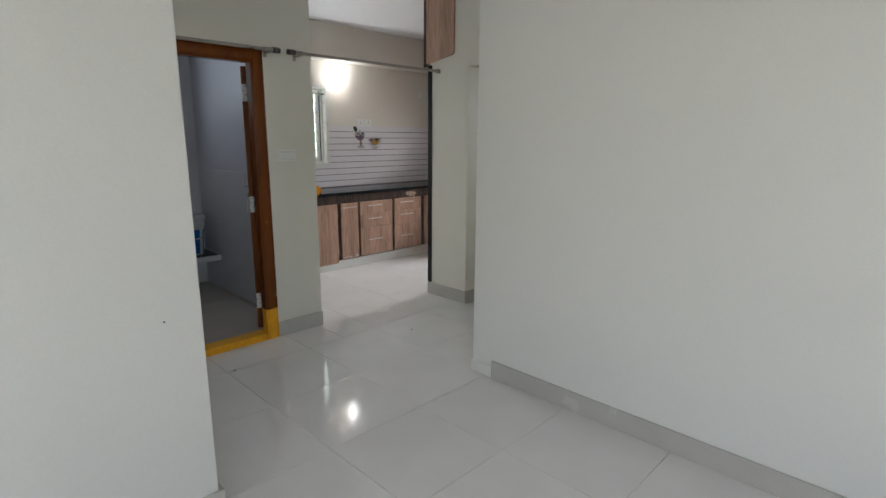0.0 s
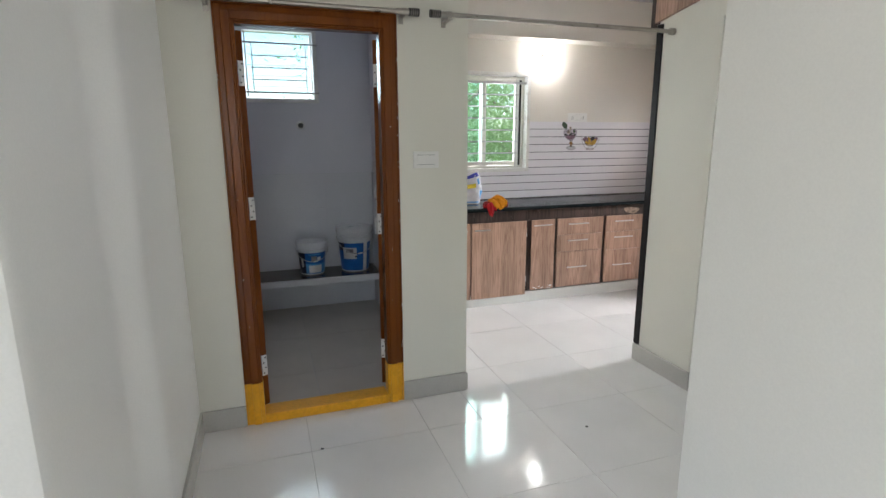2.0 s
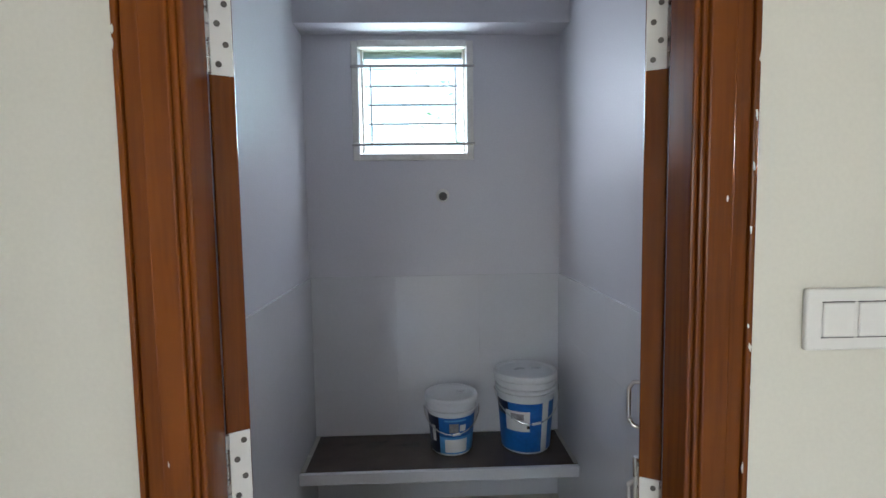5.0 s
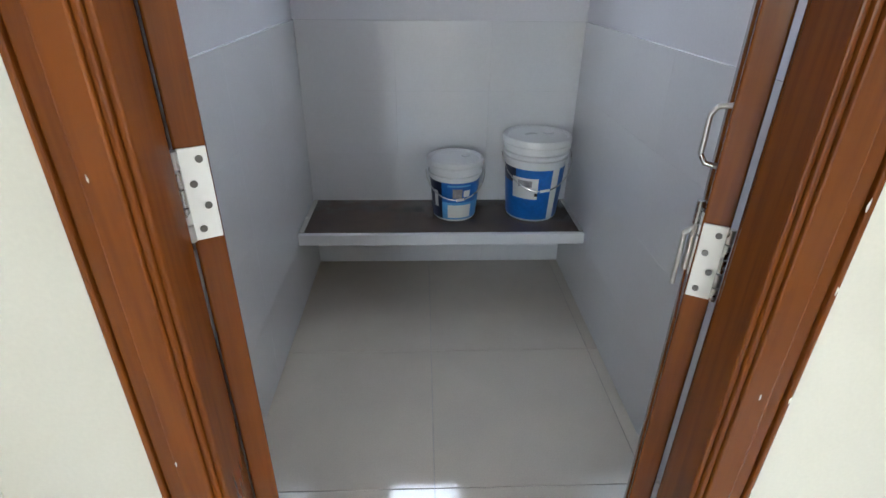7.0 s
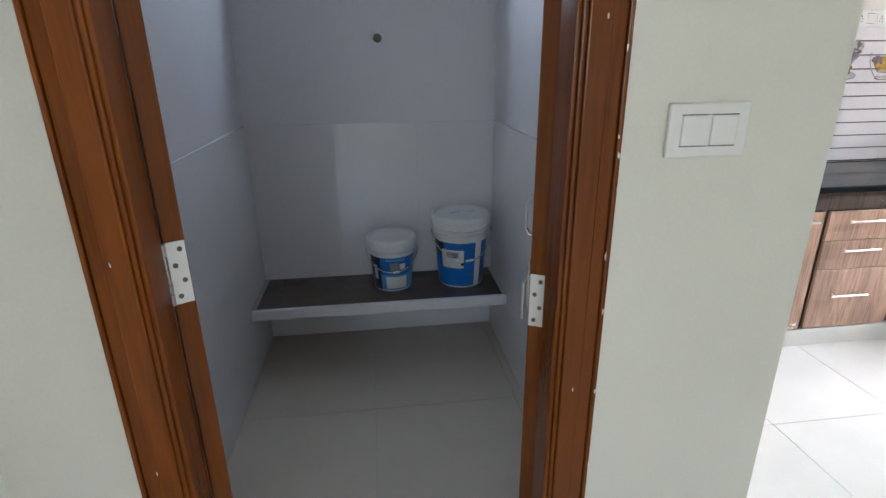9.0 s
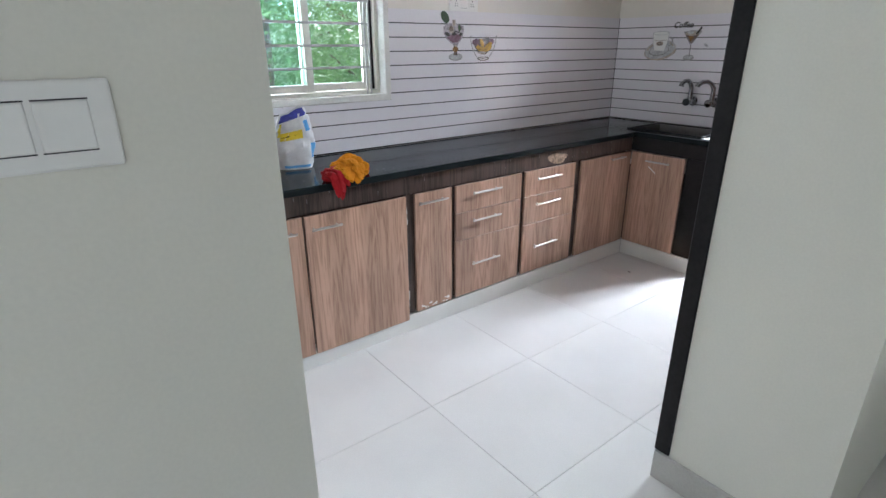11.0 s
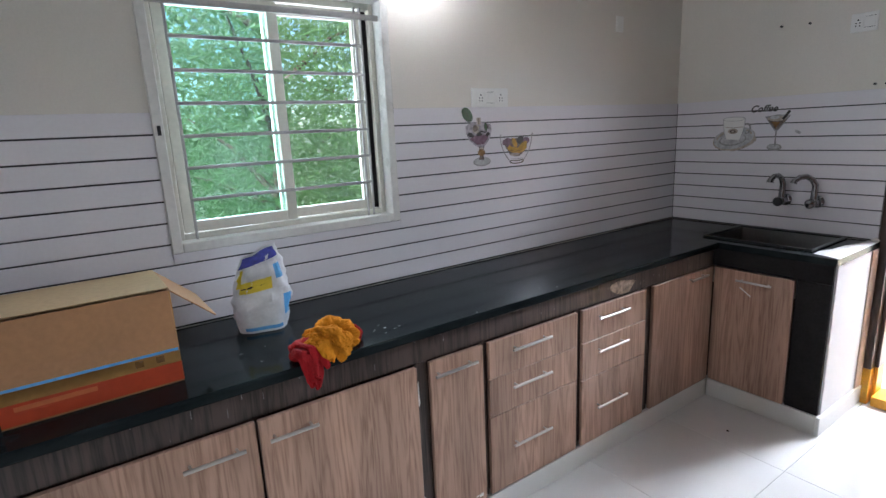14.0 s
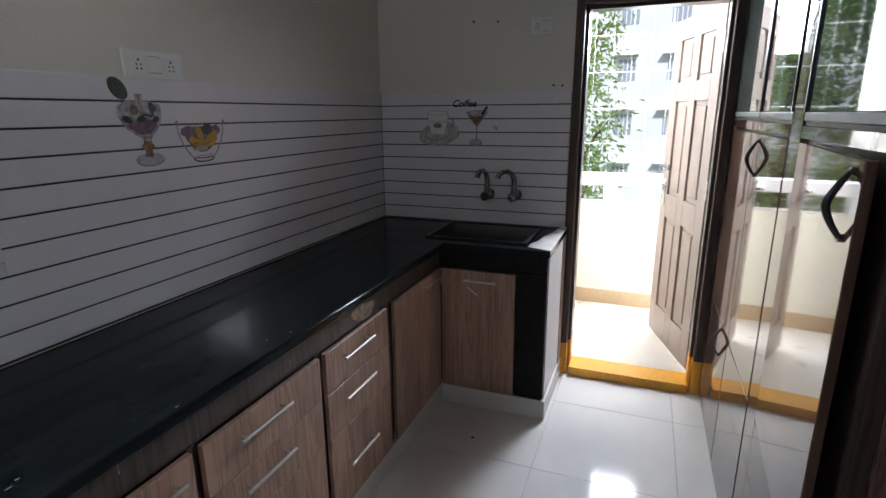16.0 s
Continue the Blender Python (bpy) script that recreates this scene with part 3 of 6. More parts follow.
def curtain_rod(x0, x1, y, z, label, end_finial, brackets):
    ob = thing("curtain_rod", (x0, y, z), label, "curtain rod", "curtain rods")
    bm = bmesh.new()
    tube(bm, (x0 + 0.05, y, z), (x1 - (0.05 if end_finial else 0), y, z), 0.0115, n=18)
    part("rod", bm, M_RODSTEEL, ob, "dull metal rod", True)
    for xe, d in ((x0, 1),) + (((x1, -1),) if end_finial else ()):
        bm = bmesh.new()
        tube(bm, (xe, y, z), (xe + d * 0.052, y, z), 0.019, n=20)
        fin = part("finial", bm, M_BLACK, ob, "black ringed finial", True)
        for k in range(4):
            bm = bmesh.new()
            tube(bm, (xe + d * (0.010 + k * 0.010), y, z), (xe + d * (0.0125 + k * 0.010), y, z), 0.0198, n=20)
            part("ring", bm, M_RODSTEEL, fin)
        bm = bmesh.new()
        tube(bm, (xe + d * 0.052, y, z), (xe + d * 0.115, y, z), 0.0145, n=18)
        part("sleeve", bm, M_RODSTEEL, ob)
    for xb in brackets:
        bm = bmesh.new()
        box(bm, (xb - 0.012, -0.006, z - 0.045), (xb + 0.012, -0.0005, z + 0.02), 0.001)
        box(bm, (xb - 0.006, y, z - 0.02), (xb + 0.006, -0.005, z - 0.012), 0.001)
        tube(bm, (xb - 0.012, y, z), (xb + 0.012, y, z), 0.0165, n=18)
        part("bracket", bm, M_RODSTEEL, ob)
    return ob


curtain_rod(-0.136, 0.953, -0.072, 2.097, "dull metal curtain rod with black ringed ends above the washroom door", True, (-0.022, 0.878))
rod = curtain_rod(1.006, 2.496, -0.090, 2.094, "long metal curtain rod across the kitchen opening", False, (1.105,))
bm = bmesh.new()
tube(bm, (2.470, -0.090, 2.094), (2.4985, -0.090, 2.094), 0.02, n=18)
part("socket", bm, M_RODSTEEL, rod)


def plate(name, place, w, h, label, category, gangs):
    """A moulded plate with rocker switches or sockets; its face looks along the place's z."""
    ob = thing(name, place.translation, label, category)

    def pb(nm, lo, hi, material, parent, lab="", bevel=0.002):
        bm = bmesh.new()
        box(bm, lo, hi, bevel, 2, place)
        return part(nm, bm, material, parent, lab)

    pb("plate", (-w / 2, -h / 2, 0.0005), (w / 2, h / 2, 0.011), M_PLASTIC, ob, bevel=0.003)
    for cx, cw, kind in gangs:
        face = pb("rocker" if kind == "switch" else "outlet", (cx - cw / 2, -h * 0.28, 0.010), (cx + cw / 2, h * 0.28, 0.0145), M_PLASTIC, ob)
        if kind == "socket":
            for hx, hy in ((0, 0.012), (-0.008, -0.002), (0.008, -0.002), (-0.008, -0.015), (0.008, -0.015)):
                bm = bmesh.new()
                tube(bm, place @ Vector((cx + hx, hy, 0.0146)), place @ Vector((cx + hx, hy, 0.0152)), 0.0034 if hy < 0 else 0.0042, n=10)
                part("pin_hole", bm, M_BLACK, face)
        else:
            pb("gap", (cx - cw / 2 - 0.0006, h * 0.28, 0.0108), (cx + cw / 2 + 0.0006, h * 0.28 + 0.0015, 0.0116), M_GROOVE, ob, bevel=0)
            pb("gap", (cx - cw / 2 - 0.0006, -h * 0.28 - 0.0015, 0.0108), (cx + cw / 2 + 0.0006, -h * 0.28, 0.0116), M_GROOVE, ob, bevel=0)
    return ob


plate("switch_plate", pose(1.003, 0, 1.378, 90, 0, 0), 0.142, 0.088, "cream plastic switch plate with two wide rockers", "switch", [(-0.026, 0.046, "switch"), (0.026, 0.046, "switch")])
plate("socket_plate", pose(3.235, BACK, 1.69, 90, 0, 0), 0.225, 0.088, "white socket plate above the kitchen wall tiles", "socket", [(-0.062, 0.05, "socket"), (0.0, 0.046, "switch"), (0.062, 0.05, "socket")])
plate("socket_plate", pose(SINKX, 1.05, 1.97, 90, 0, -90), 0.112, 0.088, "small white socket plate high on the sink wall", "socket", [(-0.024, 0.044, "socket"), (0.024, 0.044, "switch")])
plate("blank_plate", pose(4.21, BACK, 2.09, 90, 0, 0), 0.06, 0.085, "small white blank plate on the kitchen wall", "socket", [])
for y, z in ((1.427, 2.015), (1.289, 2.007), (0.976, 1.672), (0.93, 1.67)):
    nail = thing("wall_nail", (SINKX, y, z), "small dark screw fixed in the kitchen wall", "screw", "wall screws")
    bm = bmesh.new()
    tube(bm, (SINKX + 0.01, y, z), (SINKX - 0.012, y, z), 0.006, n=10)
    part("head", bm, M_BLACK, nail)


# ---- washroom ----
WX0, WX1, WY0, WY1 = -0.19, 1.10, 0.12, 1.965
shelf = thing("stone_ledge", (0.45, 1.77, 0.0), "brown polished stone ledge with a white front edge", "shelf")
boxpart("slab", (WX0 + 0.011, 1.580, 0.328), (WX1 - 0.011, WY1 - 0.011, 0.358), M_BROWN, shelf, bevel=0.002)
boxpart("front_edge", (WX0 + 0.011, 1.556, 0.305), (WX1 - 0.011, 1.579, 0.358), M_WTILE, shelf, "white tiled front edge", bevel=0.003)
boxpart("end_strip", (WX0 + 0.011, 1.580, 0.3585), (WX0 + 0.034, WY1 - 0.011, 0.3605), M_SKIRT, shelf, bevel=0.001)
boxpart("end_strip", (WX1 - 0.030, 1.580, 0.3585), (WX1 - 0.011, WY1 - 0.011, 0.3605), M_SKIRT, shelf, bevel=0.001)


def paint_bucket(x, y, z, h, r, label, rings, label_spans):
    """A lidded plastic bucket with ribbed rim, wire handle and printed wrap."""
    ob = thing("paint_bucket", (x, y, z), label, "bucket", "paint buckets on the ledge")
    bm = bmesh.new()
    rb = r * 0.80
    rr = lambda f: rb + (r - rb) * f
    prof = [(rb - 0.006, 0.0), (rb, 0.006), (rr(0.7), h * 0.70)]
    for k in range(rings):
        zz = h * (0.70 + 0.035 + 0.06 * k)
        prof += [(rr(0.72), zz), (rr(0.72) + 0.010, zz + 0.003), (rr(0.74) + 0.010, zz + 0.010), (rr(0.76), zz + 0.013)]
    prof += [(rr(0.9), h * 0.90)]
    lathe(bm, prof, (x, y, z), 40)
    part("body", bm, M_BUCKET, ob, "white plastic bucket body", True)
    bm = bmesh.new()
    top = [(r * 0.95, h * 0.872), (r + 0.006, h * 0.876), (r + 0.006, h * 0.915), (r + 0.003, h * 0.92), (r + 0.007, h * 0.925), (r + 0.008, h * 0.965), (r + 0.004, h * 0.995), (r - 0.006, h), (r - 0.014, h - 0.008), (r * 0.5, h - 0.010), (0.0001, h - 0.009)]
    lathe(bm, top, (x, y, z), 40)
    lid = part("lid", bm, M_BUCKET, ob, "white snap-on lid", True)
    bm = bmesh.new()
    tube(bm, (x + r * 0.4, y + r * 0.3, z + h - 0.011), (x + r * 0.4, y + r * 0.3, z + h - 0.002), r * 0.18, n=18)
    part("lid_cap", bm, M_BUCKET, lid)
    for a0, a1, z0, z1, material, off in label_spans:
        bm = bmesh.new()
        f0, f1 = rr(z0) + off, rr(z1) + off
        lathe(bm, [(f0 - 0.0004, h * z0), (f0, h * z0 + 0.0005), (f1, h * z1 - 0.0005), (f1 - 0.0004, h * z1)], (x, y, z), 24, radians(a1 - a0), radians(a0))
        part("label", bm, material, ob, smooth=True)
    bm = bmesh.new()
    pts = []
    for k in range(13):
        a = math.pi * k / 12
        pts.append((x - math.cos(a) * (r + 0.012), y - 0.02 - math.sin(a) * (r + 0.012) * 0.92, z + h * 0.80 - math.sin(a) * h * 0.36))
    sweep(bm, pts, 0.0028, 8)
    wire = part("wire_handle", bm, M_STEEL, ob, "thin wire handle", True)
    bm = bmesh.new()
    tube(bm, pts[6], pts[7], 0.006, n=10)
    part("grip", bm, M_PLASTIC, wire)
    return ob


paint_bucket(0.518, 1.785, 0.3583, 0.283, 0.122, "small white lidded paint bucket with blue and black print", 1,
             [(180, 235, 0.04, 0.68, M_NAVY, 0.0012), (235, 350, 0.34, 0.68, M_BLUE, 0.0012), (235, 350, 0.04, 0.34, M_SKYB, 0.0012), (250, 310, 0.07, 0.30, M_PLASTIC, 0.002), (262, 285, 0.42, 0.58, M_PGREY, 0.002), (288, 304, 0.44, 0.55, M_PLASTIC, 0.002), (250, 305, 0.615, 0.645, M_SKYB, 0.002), (212, 224, 0.24, 0.52, M_PLASTIC, 0.002), (350, 540, 0.04, 0.68, M_BLUE, 0.0012)])
paint_bucket(0.888, 1.797, 0.3583, 0.385, 0.147, "large white lidded paint bucket with blue print", 3,
             [(170, 222, 0.48, 0.66, M_NAVY, 0.0012), (170, 295, 0.03, 0.48, M_BLUE, 0.0012), (222, 295, 0.48, 0.66, M_BLUE, 0.0012), (215, 268, 0.30, 0.56, M_PLASTIC, 0.002), (228, 256, 0.45, 0.53, M_PGREY, 0.0026), (262, 268, 0.34, 0.38, M_PDARK, 0.0026),
              (295, 312, 0.03, 0.66, M_PLASTIC, 0.0012), (312, 530, 0.03, 0.66, M_BLUE, 0.0012)])
pipe = thing("pipe_stub", (0.498, WY1, 1.603), "capped steel pipe outlet with a round flange on the washroom wall", "pipe")
bm = bmesh.new()
lathe(bm, [(0.034, 0), (0.034, 0.004), (0.026, 0.010), (0.020, 0.012)], (0, 0, 0), 24)
bmesh.ops.transform(bm, matrix=pose(0.498, WY1, 1.603, 90, 0, 0), verts=bm.verts)
part("flange", bm, M_PLASTIC, pipe, "white round flange", True)
bm = bmesh.new()
tube(bm, (0.498, WY1, 1.600), (0.498, WY1 - 0.045, 1.598), 0.021, n=18)
part("stub", bm, M_BLACK, pipe, "dark open pipe end", True)


def barred_window(name, label, x0, x1, z0, z1, y, depth):
    ob = thing(name, ((x0 + x1) / 2, y, z0), label, "window")
    tagged(ob, kind="structure")
    for lo, hi in (((x0 - 0.004, y - 0.012, z0 - 0.004), (x0 + 0.03, y + depth, z1)), ((x1 - 0.03, y - 0.012, z0 - 0.004), (x1 + 0.004, y + depth, z1)),
                   ((x0 + 0.03, y - 0.012, z1 - 0.03), (x1 - 0.03, y + depth, z1 + 0.004)), ((x0 + 0.03, y - 0.012, z0 - 0.004), (x1 - 0.03, y + depth, z0 + 0.03))):
        boxpart("window_frame", lo, hi, M_MARBLE, ob, "off-white stone window surround", 0.003)
    return ob


win2 = barred_window("window_2", "small barred washroom window with tilted glass louvres", 0.056, 0.655, 1.786, 2.37, WY1, 0.13)
for x in (0.10, 0.615):
    boxpart("side_rail", (x - 0.006, WY1 + 0.035, 1.826), (x + 0.006, WY1 + 0.075, 2.339), M_ALU, win2, bevel=0.001)
for k in range(6):
    bm = bmesh.new()
    box(bm, (-0.252, -0.003, -0.052), (0.252, 0.003, 0.052), 0.0008, 1, pose(0.3575, WY1 + 0.056, 1.873 + k * 0.084, -28))
    lv = part("louvre", bm, M_LOUVRE, win2, "greenish glass louvre")
    lv.visible_shadow = False
for k, z in enumerate((1.862, 1.962, 2.055, 2.146, 2.245)):
    bm = bmesh.new()
    tube(bm, (0.05 if k in (0, 4) else 0.135, WY1 - 0.018, z), (0.665 if k in (0, 4) else 0.58, WY1 - 0.018, z), 0.0075 if k in (0, 4) else 0.005, n=10)
    part("bar", bm, M_BAR if k in (0, 4) else M_STEEL, win2)
for x in (0.15, 0.568):
    bm = bmesh.new()
    tube(bm, (x, WY1 - 0.024, 1.862), (x, WY1 - 0.024, 2.245), 0.0045, n=10)
    part("bar", bm, M_STEEL, win2)

# ---- kitchen window ----
win1 = barred_window("window_1", "two-pane sliding kitchen window with white horizontal bars", 1.775, 2.69, 1.168, 2.10, BACK, 0.15)
boxpart("latch", (1.783, BACK - 0.019, 1.572), (1.794, BACK - 0.0125, 1.604), M_BLACK, win1, "small black window latch", 0.001)
YW = BACK + 0.085


def sash(x0, x1, y, edge, material):
    z0, z1 = 1.222, 2.045
    bm = bmesh.new()
    for lo, hi in (((x0, y, z0), (x0 + edge, y + 0.022, z1)), ((x1 - edge, y, z0), (x1, y + 0.022, z1)), ((x0 + edge, y, z1 - edge), (x1 - edge, y + 0.022, z1)), ((x0 + edge, y, z0), (x1 - edge, y + 0.022, z0 + edge))):
        box(bm, lo, hi, 0.002)
    fr = part("sash", bm, M_ALU, win1, "cream powder-coated sliding sash")
    pane = boxpart("pane", (x0 + edge - 0.004, y + 0.009, z0 + edge - 0.004), (x1 - edge + 0.004, y + 0.013, z1 - edge + 0.004), material, fr, "dusty clear glass pane", 0)
    pane.visible_shadow = False


bm = bmesh.new()
for lo, hi in (((1.806, YW - 0.03, 1.198), (1.826, YW + 0.06, 2.07)), ((2.639, YW - 0.03, 1.198), (2.659, YW + 0.06, 2.07)), ((1.826, YW - 0.03, 2.045), (2.639, YW + 0.06, 2.07)), ((1.826, YW - 0.03, 1.198), (2.639, YW + 0.06, 1.220))):
    box(bm, lo, hi, 0.002)
part("track", bm, M_ALU, win1, "cream aluminium window track")
boxpart("gasket", (2.616, YW - 0.004, 1.222), (2.638, YW + 0.028, 2.044), M_EDGE, win1, "black window gasket", 0.001)
sash(1.828, 2.255, YW - 0.024, 0.040, M_GLASS2)
sash(2.205, 2.615, YW + 0.006, 0.040, M_GLASS)
for k, z in enumerate((1.345, 1.456, 1.566, 1.677, 1.787, 1.897, 2.008)):
    bm = bmesh.new()
    r = 0.006 if k < 6 else 0.011
    box(bm, (1.86 if k < 6 else 1.79, BACK + 0.012, z - r), (2.585 if k < 6 else 2.675, BACK + 0.020, z + r), 0.002)
    part("bar", bm, M_BAR, win1, "white painted flat bar")
for x in (1.862, 2.558, 2.583):
    bm = bmesh.new()
    box(bm, (x - 0.005, BACK + 0.021, 1.20), (x + 0.005, BACK + 0.029, 2.045), 0.002)
    part("bar", bm, M_BAR, win1)

# ---- kitchen counter ----
CT = 0.893
counter = thing("kitchen_worktop", (3.0, 1.72, CT - 0.03), "black granite L-shaped worktop with a rounded dusty edge", "worktop")
SX0, SX1, SY0, SY1 = 4.40, 4.79, 1.02, 1.53
bm = bmesh.new()
box(bm, (LEFTX + 0.001, 1.405, CT - 0.032), (4.30, BACK - 0.007, CT), 0.008, 3)
part("slab", bm, M_GRAN, counter)
bm = bmesh.new()
for lo, hi in (((4.295, 0.868, CT - 0.0319), (SX0, BACK - 0.007, CT - 0.0003)), ((SX1, 0.868, CT - 0.0319), (SINKX - 0.007, BACK - 0.007, CT - 0.0003)), ((SX0, 0.868, CT - 0.0319), (SX1, SY0, CT - 0.0003)), ((SX0, SY1, CT - 0.0319), (SX1, BACK - 0.007, CT - 0.0003))):
    box(bm, lo, hi, 0.0)
part("sink_wing_slab", bm, M_GRAN, counter)
sink = thing("kitchen_sink", (4.6, 1.27, CT), "dark steel bowl sink with a raised granite rim", "sink")
bm = bmesh.new()
R = 0.018
for lo, hi in (((SX0 - R, SY0 - R, CT + 0.0002), (SX0, SY1 + R, CT + 0.009)), ((SX1, SY0 - R, CT + 0.0002), (SX1 + R, SY1 + R, CT + 0.009)), ((SX0, SY0 - R, CT + 0.0002), (SX1, SY0, CT + 0.009)), ((SX0, SY1, CT + 0.0002), (SX1, SY1 + R, CT + 0.009))):
    box(bm, lo, hi, 0.003)
part("rim", bm, M_BLACK, sink)
bm = bmesh.new()
w = 0.004
for lo, hi in (((SX0, SY0, 0.68), (SX1, SY1, 0.684)), ((SX0, SY0, 0.684), (SX0 + w, SY1, CT)), ((SX1 - w, SY0, 0.684), (SX1, SY1, CT)), ((SX0 + w, SY0, 0.684), (SX1 - w, SY0 + w, CT)), ((SX0 + w, SY1 - w, 0.684), (SX1 - w, SY1, CT))):
    box(bm, lo, hi)
part("bowl", bm, mat("sink_steel", (0.42, 0.40, 0.38), 0.33, 1.0, vary=0.08, scale=12), sink, "dull steel bowl")
bm = bmesh.new()
tube(bm, (4.6, 1.27, 0.684), (4.6, 1.27, 0.688), 0.04, n=24)
part("drain", bm, M_CHROME, sink)


M_CEMENT = mat("dried_white_cement", (0.62, 0.60, 0.58), 0.7, vary=0.12, scale=16, grain=120, bump=0.4)
bm = bmesh.new()
outline(bm, [(4.312, 0.8685), (4.815, 0.8685), (4.812, 0.915), (4.72, 0.925), (4.60, 0.955), (4.50, 0.962), (4.42, 0.990), (4.35, 0.985), (4.335, 0.93)], 0.0012, pose(0, 0, CT - 0.0002, 0, 0, 0))
part("cement_smear", bm, M_CEMENT, counter, "dried white cement smear on the granite")
bm = bmesh.new()
bmesh.ops.create_icosphere(bm, subdivisions=2, radius=1.0)
for v in bm.verts:
    q = v.co * (0.8 + 0.5 * noise.noise(v.co * 1.7))
    v.co = Vector((4.80 + q.x * 0.024, 0.882 + q.y * 0.02, CT + 0.010 + q.z * 0.014))
part("cement_lump", bm, M_CEMENT, counter, smooth=True)
rng = random.Random(21)
for k in range(16):
    x, y = (rng.gauss(2.27, 0.06), rng.gauss(1.50, 0.04)) if k < 8 else ((rng.gauss(1.93, 0.05), rng.gauss(1.62, 0.05)) if k < 12 else (rng.uniform(2.2, 3.4), 1.42 + abs(rng.gauss(0, 0.05))))
    y = max(1.418, y)
    w_, h_ = rng.uniform(0.0015, 0.007), rng.uniform(0.001, 0.003)
    bm = bmesh.new()
    outline(bm, [(x + math.cos(a_) * w_ * rng.uniform(0.6, 1.3), y + math.sin(a_) * h_ * rng.uniform(0.6, 1.3)) for a_ in (0.1, 0.9, 1.8, 2.6, 3.4, 4.3, 5.3)], 0.0008, pose(0, 0, CT - 0.0002, 0, 0, 0))
    part("dust_fleck", bm, M_PGREY, counter)


def bar_handle(parent, a, b, out):
    """A slim chrome bar on two posts."""
    a, b, out = Vector(a), Vector(b), Vector(out)
    bm = bmesh.new()
    tube(bm, a + out * 0.026, b + out * 0.026, 0.0058, n=12)
    for p in (a * 0.88 + b * 0.12, a * 0.12 + b * 0.88):
        tube(bm, p, p + out * 0.026, 0.004, n=8)
    part("handle", bm, M_SATIN, parent, "slim chrome bar handle", True)


F = DOORY  # face of the cabinet fronts
TOPZ = 0.762


def unit(name, x0, x1, label, category):
    return thing(name, ((x0 + x1) / 2, 1.7, 0.0), label, category, "kitchen base units")


frame_things = [
    ("fascia", (LEFTX + 0.002, F + 0.002, TOPZ + 0.004), (4.305, F + 0.022, CT - 0.034)),
    ("stile", (LEFTX + 0.002, F + 0.002, 0.012), (1.292, F + 0.022, TOPZ + 0.003)),
    ("stile", (2.384, F + 0.002, 0.105), (2.432, F + 0.022, TOPZ + 0.003)),
    ("stile", (2.672, F + 0.002, 0.105), (2.696, F + 0.022, TOPZ + 0.003)),
    ("stile", (3.192, F + 0.002, 0.105), (3.222, F + 0.022, TOPZ + 0.003)),
    ("stile", (3.680, F + 0.002, 0.105), (3.738, F + 0.022, TOPZ + 0.003)),
]
face = thing("cabinet_face_frame", (3.0, F, 0), "dark wenge laminate face frame below the worktop", "cabinet frame")
for nm, lo, hi in frame_things:
    boxpart(nm, lo, hi, M_DARK, face, bevel=0.001)
boxpart("sink_fascia", (4.303, 0.880, TOPZ + 0.004), (4.323, F + 0.001, CT - 0.034), M_EDGE, face, bevel=0.001)
boxpart("end_stile", (4.303, 0.880, 0.103), (4.323, 1.026, TOPZ + 0.003), M_EDGE, face, bevel=0.001)
boxpart("carcass_back", (LEFTX + 0.002, F + 0.03, 0.10), (4.28, F + 0.034, CT - 0.04), M_DARK, face, bevel=0)
boxpart("carcass_back", (4.330, 0.90, 0.10), (4.334, F + 0.03, 0.66), M_DARK, face, bevel=0)
sidep = thing("counter_end_wall", (4.58, 0.875, 0), "white painted end of the sink counter with chipped plaster", "counter end")
boxpart("end_panel", (4.326, 0.872, 0.103), (SINKX - 0.002, 0.892, CT - 0.033), M_CEIL, sidep, bevel=0.002)
boxpart("plaster_strip", (4.74, 0.866, 0.103), (SINKX - 0.002, 0.8718, CT - 0.033), mat("raw_plaster", (0.62, 0.47, 0.38), 0.85, vary=0.15, scale=14, bump=0.5), sidep, "rough pinkish plaster strip", bevel=0.003)


def front(parent, name, x0, x1, z0, z1, out=0.0, material=None):
    return boxpart(name, (x0, F - 0.018 - out, z0), (x1, F - 0.0005 - out, z1), material or M_LAM, parent, bevel=0.0015)


Z0 = 0.108
cab = unit("base_cabinet", 1.294, 2.382, "wide walnut laminate base cabinet with two doors", "cabinet")
d = front(cab, "door", 1.294, 1.838, Z0 - 0.03, TOPZ)
bar_handle(d, (1.64, F - 0.018, 0.70), (1.80, F - 0.018, 0.70), (0, -1, 0))
d = front(cab, "door", 1.846, 2.378, Z0 - 0.03, TOPZ, 0.004)
bar_handle(d, (1.868, F - 0.022, 0.704), (2.012, F - 0.022, 0.704), (0, -1, 0))
for z in (0.20, 0.66):
    bm = bmesh.new()
    box(bm, (2.379, F - 0.012, z - 0.045), (2.391, F - 0.001, z + 0.045), 0.002)
    tube(bm, (2.3815, F - 0.014, z - 0.045), (2.3815, F - 0.014, z + 0.045), 0.004, n=8)
    part("hinge", bm, M_STEEL, cab, "worn steel cabinet hinge")
cab = unit("base_cabinet", 2.434, 2.670, "narrow walnut laminate base cabinet with a scuffed foot", "cabinet")
d = front(cab, "door", 2.434, 2.670, Z0, TOPZ)
bar_handle(d, (2.442, F - 0.018, 0.715), (2.625, F - 0.018, 0.718), (0, -1, 0))
rng = random.Random(4)
